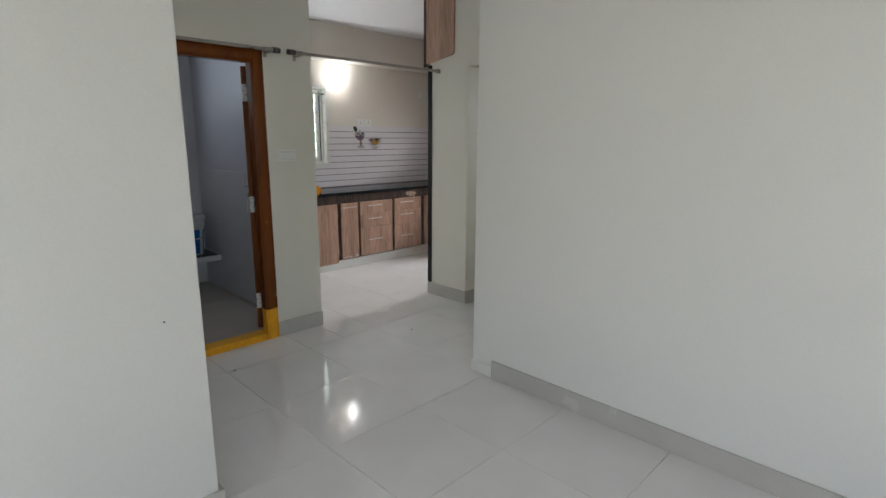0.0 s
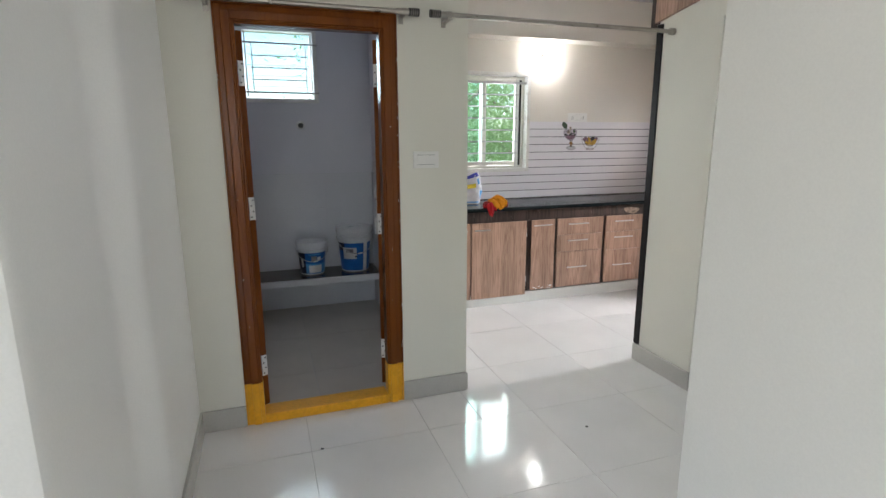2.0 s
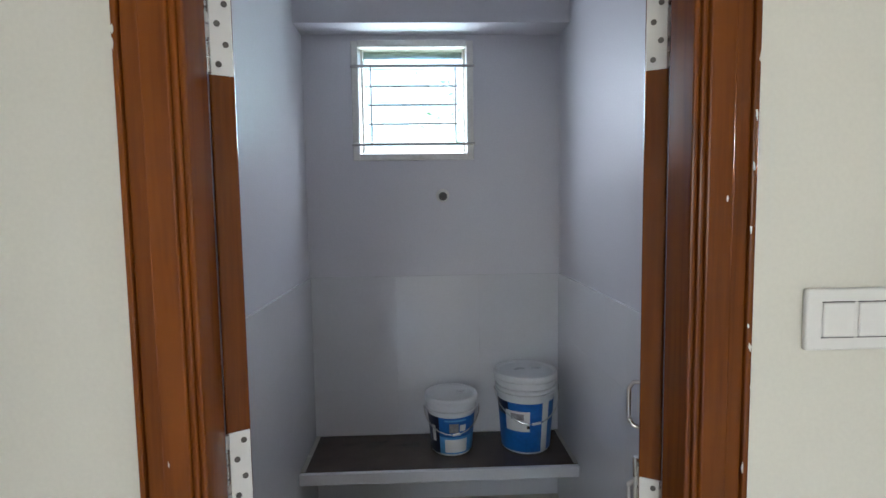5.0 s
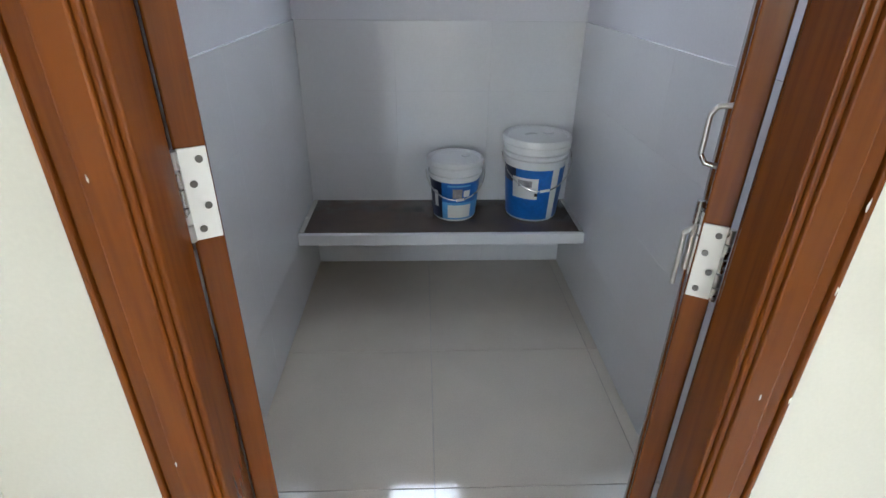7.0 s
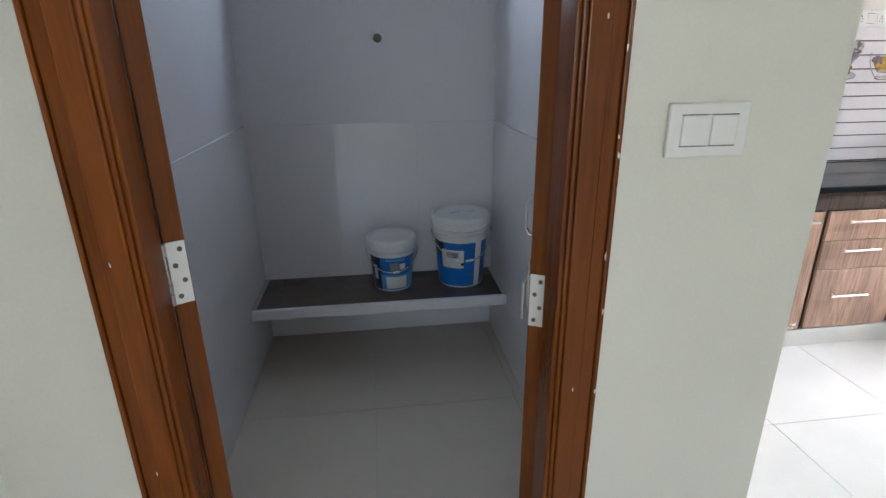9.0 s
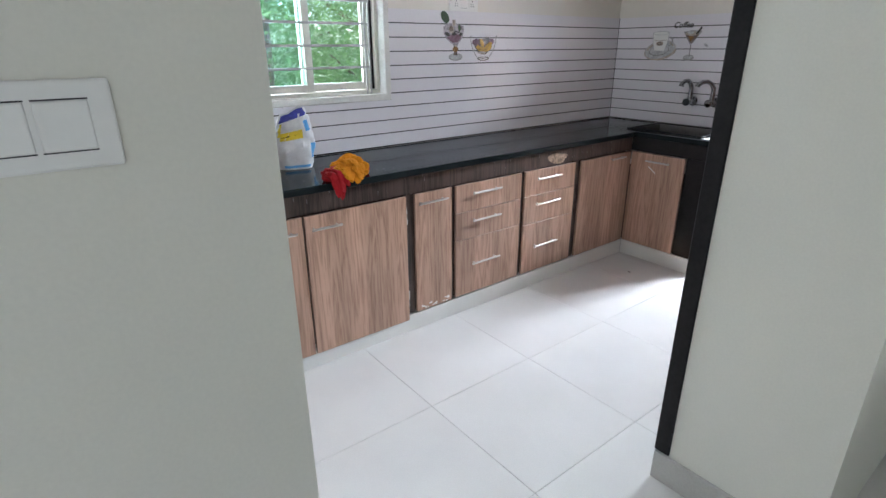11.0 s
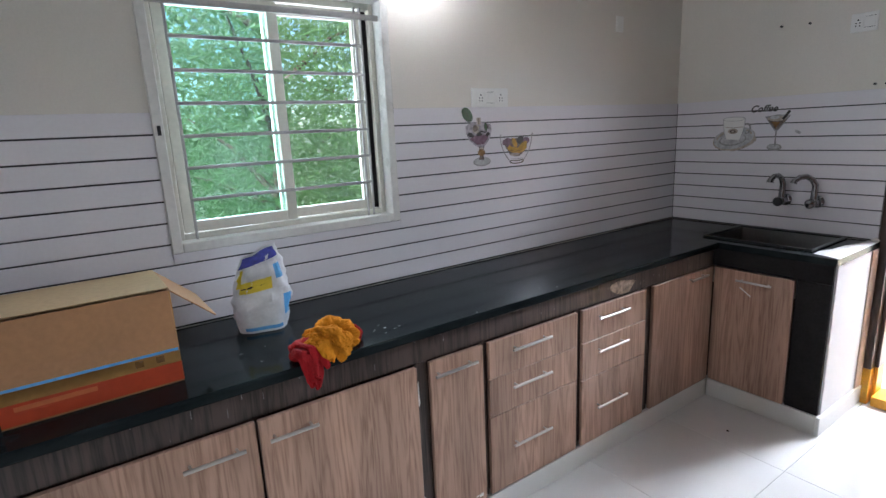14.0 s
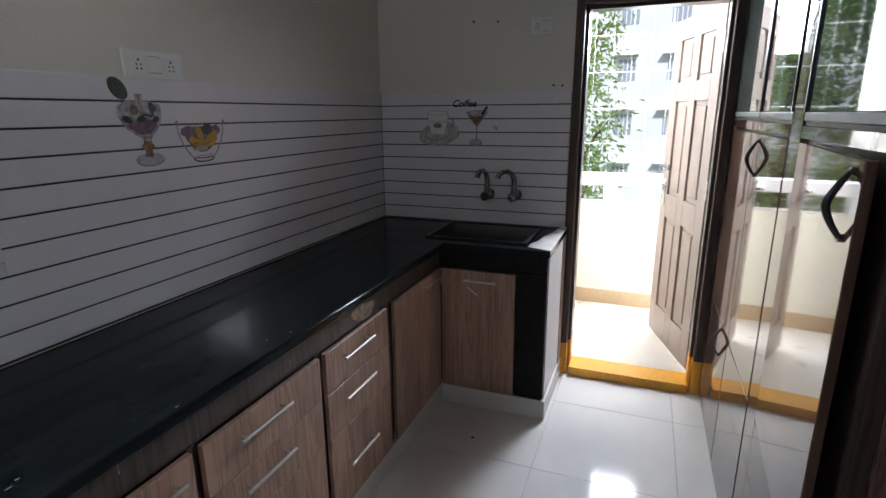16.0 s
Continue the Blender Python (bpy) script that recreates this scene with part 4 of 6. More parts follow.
for k in range(16):
    bm = bmesh.new()
    x, z, w, h = rng.uniform(2.45, 2.65), rng.uniform(0.112, 0.145), rng.uniform(0.006, 0.022), rng.uniform(0.003, 0.010)
    box(bm, (x, F - 0.0187, z), (x + w, F - 0.0181, z + h))
    part("paint_splash", bm, M_PLASTIC, d, "dried white paint splash")
for x0, x1, zs, lab in ((2.698, 3.190, (TOPZ, 0.607, 0.447, Z0), "walnut laminate drawer unit with three chrome-handled drawers"), (3.224, 3.678, (TOPZ, 0.607, 0.430, Z0), "walnut laminate drawer unit beside the corner cabinet")):
    cab = unit("drawer_unit", x0, x1, lab, "drawers")
    for hi, lo in zip(zs, zs[1:]):
        d = front(cab, "drawer", x0, x1, lo + 0.004, hi, rng.uniform(0, 0.002))
        mid, zc = (x0 + x1) / 2 - 0.040, (hi - 0.050 if hi - lo < 0.25 else hi - 0.145)
        bar_handle(d, (mid - 0.105, F - 0.019, zc), (mid + 0.105, F - 0.019, zc), (0, -1, 0))
cab = unit("corner_cabinet", 3.74, 4.28, "walnut laminate corner base cabinet", "cabinet")
d = front(cab, "door", 3.740, 4.278, Z0, TOPZ)
bar_handle(d, (4.03, F - 0.018, 0.735), (4.18, F - 0.018, 0.738), (0, -1, 0))
cab = unit("sink_cabinet", 4.3, 4.8, "walnut laminate cabinet under the sink", "cabinet")
d = boxpart("door", (4.285, 1.030, Z0), (4.3025, F - 0.020, TOPZ), M_LAM, cab, bevel=0.0015)
bar_handle(d, (4.285, 1.12, 0.715), (4.285, 1.29, 0.715), (-1, 0, 0))
bm = bmesh.new()
box(bm, (-0.0007, -0.035, -0.003), (0, 0.035, 0.003), 0, 1, pose(4.2849, 1.25, 0.655, 35, 0, 0))
part("scratch", bm, M_PLASTIC, d, "pale scratch in the laminate")
plinth = setting("baseboard_units", [((1.292, F - 0.012, 0), (4.29, F + 0.004, 0.101)), ((4.293, 0.880, 0), (4.306, F - 0.0125, 0.101)), ((4.293, 0.862, 0), (SINKX, 0.8795, 0.101))], M_WHITE, "off-white tile plinth under the kitchen units", "baseboard", 0.002)

# taps
TZ0 = 1.074
for y, swing, knob, lab in ((1.323, 0.025, M_BLACK, "chrome wall tap with a swan neck and a black knob"), (1.164, 0.055, M_CHROME, "chrome wall tap with a swan neck and a chrome knob")):
    tap = thing("wall_tap", (SINKX - 0.008, y, TZ0), lab, "tap", "taps above the sink")
    bm = bmesh.new()
    lathe(bm, [(0.0001, 0), (0.034, 0.0), (0.034, 0.003), (0.027, 0.010), (0.017, 0.014)], (0, 0, 0), 24)
    bmesh.ops.transform(bm, matrix=pose(SINKX - 0.008, y, TZ0, 0, -90, 0), verts=bm.verts)
    part("escutcheon", bm, M_CHROME, tap, smooth=True)
    bm = bmesh.new()
    lathe(bm, [(0.015, 0.010), (0.015, 0.028), (0.022, 0.032), (0.022, 0.066), (0.014, 0.072), (0.012, 0.078)], (0, 0, 0), 20)
    bmesh.ops.transform(bm, matrix=pose(SINKX - 0.008, y, TZ0, 0, -90, 0), verts=bm.verts)
    part("body", bm, M_CHROME, tap, smooth=True)
    bm = bmesh.new()
    pts = [(SINKX - 0.058, y, TZ0 + 0.008), (SINKX - 0.057, y, TZ0 + 0.055), (SINKX - 0.058, y, TZ0 + 0.095), (SINKX - 0.068, y + swing * 0.25, TZ0 + 0.125), (SINKX - 0.090, y + swing * 0.6, TZ0 + 0.141), (SINKX - 0.116, y + swing, TZ0 + 0.138), (SINKX - 0.135, y + swing * 1.3, TZ0 + 0.120), (SINKX - 0.139, y + swing * 1.35, TZ0 + 0.106)]
    sweep(bm, pts, [0.019, 0.0165, 0.0155, 0.015, 0.0145, 0.0145, 0.015, 0.019], 14)
    part("spout", bm, M_CHROME, tap, smooth=True)
    bm = bmesh.new()
    lathe(bm, [(0.012, 0), (0.022, 0.003), (0.026, 0.010), (0.026, 0.022), (0.020, 0.029), (0.0001, 0.031)], (0, 0, 0), 16)
    bmesh.ops.transform(bm, matrix=pose(SINKX - 0.085, y, TZ0 - 0.003, 0, -90, 0), verts=bm.verts)
    part("knob", bm, knob, tap, "black plastic knob" if knob is M_BLACK else "", True)

# wear: plaster lump, paint chips and stains round the units and frames
lump = thing("plaster_lump", (1.262, 1.40, CT - 0.02), "rough white plaster lump at the worktop end", "plaster")
bm = bmesh.new()
bmesh.ops.create_icosphere(bm, subdivisions=3, radius=1.0)
for v in bm.verts:
    q = v.co * (0.75 + 0.5 * noise.noise(v.co * 1.9))
    v.co = Vector((1.264 + q.x * 0.022, 1.402 + q.y * 0.018, CT - 0.035 + q.z * 0.024))
part("lump", bm, M_WHITE, lump, smooth=True)
stile = [o for o in face.children if o.name.startswith("stile")][0]
fascia = [o for o in face.children if o.name.startswith("fascia")][0]
for k in range(14):
    x, z = rng.uniform(1.255, 1.285), rng.uniform(0.24, 0.36)
    bm = bmesh.new()
    outline(bm, [(x + math.cos(a) * rng.uniform(0.003, 0.009), z + math.sin(a) * rng.uniform(0.003, 0.010)) for a in (0.2, 1.3, 2.2, 3.3, 4.4, 5.4)], 0.0006, pose(0, F + 0.0018, 0, 90, 0, 0))
    part("paint_chip", bm, M_PLASTIC, stile)
bm = bmesh.new()
outline(bm, [(3.52 + 0.085 * math.cos(a) * (1 + 0.22 * math.sin(3 * a)), 0.803 + 0.036 * math.sin(a) * (1 + 0.2 * math.cos(2 * a + 1))) for a in [k * math.tau / 18 for k in range(18)]], 0.0006, pose(0, F + 0.0018, 0, 90, 0, 0))
part("worn_patch", bm, mat("worn_pale_patch", (0.52, 0.38, 0.28), 0.6, vary=0.3, scale=30), fascia, "pale worn patch in the dark laminate")
for k in range(30):
    x, z = rng.uniform(1.35, 4.2), rng.uniform(TOPZ + 0.012, CT - 0.045)
    w_, h_ = rng.uniform(0.001, 0.003), rng.uniform(0.005, 0.03)
    bm = bmesh.new()
    outline(bm, [(x, z), (x + w_, z), (x + w_ * 0.6, z + h_), (x + w_ * 0.2, z + h_)], 0.0004, pose(0, F + 0.0018, 0, 90, 0, 0))
    part("scuff", bm, M_PGREY, fascia)
wframe = bpy.data.objects["door_frame_washroom"]
for k in range(20):
    z = rng.uniform(0.3, 2.0)
    x = rng.choice((0.848, 0.852, 0.8535, 0.004)) + rng.uniform(-0.002, 0.002)
    bm = bmesh.new()
    outline(bm, [(x + math.cos(a) * rng.uniform(0.0008, 0.0025), z + math.sin(a) * rng.uniform(0.002, 0.010)) for a in (0.2, 1.3, 2.2, 3.3, 4.4, 5.4)], 0.0006, pose(0, -0.0101, 0, 90, 0, 0))
    part("paint_chip", bm, M_CREAM, wframe)
for x, z in ((0.81, 1.55), (0.805, 0.9), (0.80, 0.62), (0.045, 1.2), (0.04, 0.8), (0.05, 0.55)):
    bm = bmesh.new()
    outline(bm, [(x + math.cos(a) * rng.uniform(0.0006, 0.0016), z + math.sin(a) * rng.uniform(0.002, 0.007)) for a in (0.2, 1.3, 2.2, 3.3, 4.4, 5.4)], 0.0006, pose(0, -0.0161, 0, 90, 0, 0))
    part("paint_chip", bm, M_CREAM, wframe)
nail = thing("wall_nail", (-0.411, -1.63, 0.867), "small dark nail in the off-white hall wall", "screw", "wall screws")
bm = bmesh.new()
tube(bm, (-0.411, -1.625, 0.867), (-0.411, -1.638, 0.867), 0.003, n=8)
part("head", bm, M_BLACK, nail)

# ---- wall lamp ----
lamp = thing("wall_lamp", (2.83, BACK, 2.215), "lit white bulb in a plain holder on the kitchen wall", "lamp")
bm = bmesh.new()
tube(bm, (2.83, BACK, 2.25), (2.83, BACK - 0.03, 2.25), 0.034, n=24)
tube(bm, (2.83, BACK - 0.025, 2.25), (2.83, BACK - 0.06, 2.245), 0.02, n=18)
part("holder", bm, M_PLASTIC, lamp, "white plastic bulb holder", True)
bm = bmesh.new()
lathe(bm, [(0.014, 0), (0.02, 0.01), (0.033, 0.035), (0.036, 0.055), (0.030, 0.078), (0.014, 0.092), (0.0001, 0.095)], (0, 0, 0), 24)
bmesh.ops.transform(bm, matrix=pose(2.83, BACK - 0.055, 2.246, 118, 0, 0), verts=bm.verts)
glow = part("bulb", bm, M_BULB, lamp, "glowing frosted bulb", True)
glow.visible_shadow = False

# ---- tall units along the pillar wall ----
TY = 0.100
UNITS = [(2.535, 2.958), (2.960, 3.574), (3.700, 4.198), (4.200, SINKX - 0.003)]


def bow_handle(parent, place):
    """A dark bow handle: a pointed arch standing off the door at its middle."""
    bm = bmesh.new()
    arch = [place @ Vector((0.004 * math.sin(k * 0.4), 0.002 + 0.031 * (1 - abs(k / 8 - 1) ** 1.5), 0.064 * (k / 8 - 1))) for k in range(17)]
    sweep(bm, arch, [0.0045 + 0.003 * math.sin(math.pi * k / 16) for k in range(17)], 10)
    for s_ in (1, -1):
        tube(bm, place @ Vector((0, 0, s_ * 0.061)), place @ Vector((0, 0.006, s_ * 0.061)), 0.008, n=12)
    part("handle", bm, M_BLACK, parent, "dark arched bow handle", True)


for i, (x0, x1) in enumerate(UNITS):
    ajar = i == 1
    face_y = TY - 0.058 if i == 0 else TY
    u = thing("tall_cabinet", ((x0 + x1) / 2, -0.1, 0), "tall glossy brown cabinet with smoky glass above, one door ajar" if ajar else "tall glossy brown laminate cabinet with smoky upper glass door", "cabinet", "tall kitchen units")
    boxpart("body", (x0 + 0.001, -0.335, 0.004), (x1 - 0.001, face_y - 0.022, 2.15), M_DARK, u, bevel=0.001)
    lo = boxpart("lower_door", (x0 + 0.003, face_y - 0.019, 0.016), (x1 - 0.003, face_y, 0.598), M_GLOSS, u, bevel=0.002)
    swing = pose(x1 - 0.003, face_y - 0.019, 0, 0, 0, -3.6 if ajar else 0)
    bm = bmesh.new()
    box(bm, (x0 - x1 + 0.006, 0, 0.604), (0, 0.019, 1.450), 0.002, 1, swing)
    mid = part("middle_door", bm, M_GLOSS, u, "glossy door standing slightly ajar" if ajar else "")
    boxpart("pelmet", (x0 + 0.003, face_y - 0.021, 1.459), (x1 - 0.003, face_y - 0.001, 1.493), M_GLOSS, u, bevel=0.001)
    boxpart("shadow_gap", (x0 + 0.003, face_y - 0.0215, 1.4935), (x1 - 0.003, face_y - 0.008, 1.5035), M_EDGE, u, bevel=0)
    up = boxpart("upper_door", (x0 + 0.003, face_y - 0.019, 1.528), (x1 - 0.003, face_y - 0.004, 2.13), M_SMOKE, u, "smoky reflective glass door", bevel=0.002)
    boxpart("pull_profile", (x0 + 0.003, face_y - 0.019, 1.505), (x1 - 0.003, face_y - 0.002, 1.5275), M_PULL, up, "dark grey metal pull profile", bevel=0.002)
    bm = bmesh.new()
    for a, b in (((x0 + 0.003, 1.528), (x0 + 0.014, 2.13)), ((x1 - 0.014, 1.528), (x1 - 0.003, 2.13)), ((x0 + 0.014, 2.11), (x1 - 0.014, 2.13))):
        box(bm, (a[0], face_y - 0.0038, a[1]), (b[0], face_y + 0.002, b[1]), 0.001)
    part("glass_frame", bm, M_BLACK, up, "slim black door frame")
    if i == 1:
        bow_handle(mid, swing @ pose(3.02 - x1 + 0.003, 0.019, 1.365))
    if i == 2:
        bow_handle(mid, pose(4.135, face_y, 1.362))
    if i == 3:
        bow_handle(lo, pose(4.385, face_y, 0.515))
filler = thing("filler_stile", (3.637, TY - 0.02, 0), "glossy brown laminate filler strip between two tall cabinets", "cabinet trim")
boxpart("stile", (3.5775, -0.335, 0.004), (3.6965, TY - 0.002, 2.15), M_GLOSS, filler, bevel=0.002)
edge = thing("end_board", (2.512, 0.02, 0.115), "black full-height edge board with chipped corners", "board")
boxpart("board", (2.492, -0.004, 0.116), (2.533, 0.050, 2.155), M_EDGE, edge, bevel=0.003)
loft = thing("loft_cabinet", (3.6, -0.1, 2.16), "brown laminate loft cabinet above the tall kitchen units", "cabinet")
boxpart("body", (2.50, -0.285, 2.162), (SINKX - 0.003, TY - 0.02, CEIL - 0.003), M_GLOSS, loft, bevel=0.002)
bm = bmesh.new()
pts = [(0.055, 2.165), (0.055, CEIL - 0.004), (-0.285, CEIL - 0.004), (-0.285, 2.25), (-0.28, 2.232), (-0.265, 2.222), (-0.24, 2.217)]
outline(bm, [(-y, z) for y, z in pts], 0.018, pose(2.498, 0, 0, 90, 0, -90))
part("end_panel", bm, M_LAM, loft, "brown walnut laminate end panel with a rounded corner")
boxpart("edge_strip", (2.478, 0.056, 2.14), (2.499, 0.088, CEIL - 0.004), M_DARK, loft, "dark edge strip", bevel=0.001)
for x0, x1 in UNITS:
    boxpart("door", (x0 + 0.003, TY - 0.0185, 2.17), (x1 - 0.003, TY - 0.001, CEIL - 0.02), M_GLOSS, loft, bevel=0.002)

# ---- balcony door ----
door_frame("door_frame_balcony", "dark brown timber door frame with yellow foot and threshold", "y", 0.101, 0.876, SINKX - 0.004, 4.98, 2.105,
           M_DVARN, 0.20, 0.062, [(0.0, 0.045, 0.006, 0.148), (0.045, 0.062, -0.05, 0.148)], 0.055)
bd = thing("balcony_door", (4.985, 0.165, 0.07), "brown moulded six-panel door standing open onto the balcony", "door", rz=-72)
BM = bd.matrix_basis


def dpart(name, lo, hi, material, parent, label="", bevel=0.002):
    bm = bmesh.new()
    box(bm, lo, hi, bevel, 2, BM)
    return part(name, bm, material, parent, label)


DW, DH = 0.66, 1.985
dpart("core", (0.010, 0.006, 0.002), (0.026, DW - 0.006, DH - 0.002), M_DOORW, bd)
cols = ((0.0, 0.105), (0.285, 0.375), (0.555, DW))
for y0, y1 in cols:
    dpart("stile", (-0.003, y0, 0.0), (0.039, y1, DH), M_DOORW, bd)
for z0, z1 in ((0.0, 0.20), (0.80, 0.95), (1.52, 1.63), (1.87, DH)):
    for y0, y1 in ((0.105, 0.285), (0.375, 0.555)):
        dpart("rail", (-0.003, y0, z0), (0.039, y1, z1), M_DOORW, bd)
for z0, z1 in ((0.20, 0.80), (0.95, 1.52), (1.63, 1.87)):
    for y0, y1 in ((0.105, 0.285), (0.375, 0.555)):
        dpart("panel", (0.001, y0 + 0.026, z0 + 0.026), (0.035, y1 - 0.026, z1 - 0.026), M_DOORW, bd, bevel=0.008)
for xx in (-0.003, 0.039):
    s = -1 if xx < 0 else 1
    bm = bmesh.new()
    box(bm, (min(xx, xx + s * 0.006), DW - 0.075, 0.88), (max(xx, xx + s * 0.006), DW - 0.04, 1.04), 0.002, 1, BM)
    tube(bm, BM @ Vector((xx, DW - 0.058, 1.0)), BM @ Vector((xx + s * 0.045, DW - 0.058, 1.0)), 0.008)
    tube(bm, BM @ Vector((xx + s * 0.042, DW - 0.05, 1.0)), BM @ Vector((xx + s * 0.042, DW - 0.15, 0.995)), 0.008)
    part("lever_handle", bm, M_STEEL, bd, "steel lever handle", True)
bm = bmesh.new()
box(bm, (-0.012, DW - 0.10, 1.10), (-0.003, DW - 0.02, 1.14), 0.001, 1, BM)
tube(bm, BM @ Vector((-0.015, DW - 0.12, 1.12)), BM @ Vector((-0.015, DW + 0.02, 1.12)), 0.005)
part("slide_bolt", bm, M_STEEL, bd)
for z in (0.25, 1.0, 1.75):
    bm = bmesh.new()
    tube(bm, BM @ Vector((0.0, -0.008, z)), BM @ Vector((0.0, -0.008, z + 0.1)), 0.008)
    part("hinge", bm, M_STEEL, bd)

# ---- balcony and outside ----
BX = 6.06
setting("floor_balcony", [((4.98, -2.2, -0.12), (BX + 0.12, 1.15, 0.04))], M_BFLOOR, "beige tiled balcony floor in bright daylight", "floor")
setting("wall_balcony", [((BX, -2.2, 0.04), (BX + 0.12, 0.98, 0.86)), ((4.98, 0.98, 0.04), (BX + 0.12, 1.12, CEIL)), ((4.98, -2.3, 0.04), (BX + 0.12, -2.2, CEIL))], M_BALC, "cream painted balcony parapet and side walls", "wall")
setting("ceiling_balcony", [((4.98, -2.3, CEIL), (BX + 0.2, 1.12, CEIL + 0.15))], M_CEIL, "plain white balcony ceiling", "ceiling")
setting("baseboard_balcony", [((BX - 0.012, -2.2, 0.04), (BX - 0.0005, 0.98, 0.155)), ((4.98, 0.968, 0.04), (BX - 0.0125, 0.9795, 0.155))], M_TAN, "tan tile skirting round the balcony", "baseboard", 0.002)
rail = thing("balcony_railing", (BX + 0.06, -0.6, 0.86), "white concrete rail and thin safety grille above the balcony parapet", "railing")
boxpart("top_rail", (BX + 0.005, -2.2, 0.985), (BX + 0.115, 0.98, 1.075), M_CEIL, rail, "white painted rail", bevel=0.006)
for y in (0.72, -0.35, -1.4):
    boxpart("post", (BX + 0.015, y - 0.05, 0.8605), (BX + 0.105, y + 0.05, 0.9845), M_CEIL, rail, bevel=0.004)
M_GRILLE = mat("pale_grille_wire", (0.52, 0.53, 0.54), 0.45, vary=0.1)
for k in range(6):
    bm = bmesh.new()
    tube(bm, (BX + 0.06, -2.2, 1.30 + k * 0.257), (BX + 0.06, 0.98, 1.30 + k * 0.257), 0.003, n=6)
    part("grille_wire", bm, M_GRILLE, rail)
for k in range(24):
    bm = bmesh.new()
    y = 0.90 - k * 0.13
    tube(bm, (BX + 0.066, y, 1.0755), (BX + 0.066, y, CEIL), 0.0014, n=6)
    part("grille_wire", bm, M_GRILLE, rail)

GZ = -7.0
setting("ground", [((-600, -600, GZ - 0.3), (600, 600, GZ))], M_GROUND, "dry ground and scrub far below the flat", "ground")


def tree(x, y, z0, h, r, seed, leaves, size, label, leaf=M_LEAF):
    """A trunk, limbs and a ragged crown of single leaves."""
    ob = thing("tree", (x, y, z0), label, "tree", "trees outside")
    rng = np.random.default_rng(seed)
    bm = bmesh.new()
    pts = [(x, y, z0 - 0.1), (x + 0.1, y, z0 + h * 0.25), (x - 0.08, y + 0.1, z0 + h * 0.5), (x + 0.05, y, z0 + h * 0.92)]
    sweep(bm, pts, [0.14, 0.11, 0.08, 0.02], 10)
    ends = []
    for k in range(16):
        f = 0.22 + 0.70 * k / 15
        a = k * 2.4 + seed
        base = Vector((x, y, z0 + h * f))
        reach = r * (1.0 - 0.5 * abs(f - 0.5)) * (0.7 + 0.3 * rng.random())
        tip = base + Vector((math.cos(a) * reach, math.sin(a) * reach, h * 0.08))
        midp = (base + tip) / 2 + Vector((0, 0, 0.12))
        sweep(bm, [base, midp, tip], [0.04, 0.022, 0.006], 6)
        ends += [base.lerp(tip, 0.45), base.lerp(tip, 0.75), tip]
    part("trunk", bm, M_BARK, ob, "brown bark trunk and limbs", True)
    ends = np.array([tuple(e) for e in ends])
    c = ends[rng.integers(0, len(ends), leaves)] + rng.normal(0, 1, (leaves, 3)) * np.array([0.42, 0.42, 0.36]) * r / 1.9
    d = rng.normal(0, 1, (leaves, 3)) * np.array([1, 1, 0.6]) + np.array([0, 0, -0.5])
    d /= np.linalg.norm(d, axis=1)[:, None]
    s = np.cross(d, rng.normal(0, 1, (leaves, 3)))
    s /= np.linalg.norm(s, axis=1)[:, None]
    L = (size * (0.6 + 0.8 * rng.random(leaves)))[:, None]
    bend = np.cross(d, s) * L * 0.12
    v = np.stack([c, c + d * L * 0.45 + s * L * 0.17 + bend, c + d * L, c + d * L * 0.45 - s * L * 0.17 + bend], 1).reshape(-1, 3)
    me = bpy.data.meshes.new("crown")
    idx = np.arange(leaves * 4).reshape(-1, 4)
    me.from_pydata(v.tolist(), [], np.concatenate([idx[:, [0, 1, 2]], idx[:, [0, 2, 3]]]).tolist())
    me.materials.append(leaf)
    cr = new("crown", me)
    cr.parent = ob
    cr.matrix_parent_inverse = ob.matrix_basis.inverted()
    return ob


tree(3.2, 5.2, GZ, 11.5, 2.3, 3, 42000, 0.075, "leafy green tree close outside the kitchen window")
tree(5.2, 6.4, GZ, 11.0, 2.3, 5, 36000, 0.082, "dense leafy green tree beside the flat")
tree(4.4, 9.2, GZ, 12.5, 3.2, 9, 20000, 0.15, "tall leafy green tree further off")
tree(11.0, 1.55, GZ, 11.0, 0.75, 12, 4200, 0.12, "slender leafy tree in front of the balcony", M_LEAF_SUNLIT)
tree(13.6, 3.4, GZ, 12.0, 1.9, 19, 24000, 0.16, "broad leafy green tree across from the balcony", M_LEAF_SUNLIT)
tree(3.9, 7.6, GZ, 8.2, 3.0, 23, 20000, 0.13, "low bushy green tree under the kitchen window")
tree(12.5, -7.0, GZ, 9.6, 2.6, 15, 9000, 0.18, "leafy green tree beside the balcony", M_LEAF_SUNLIT)


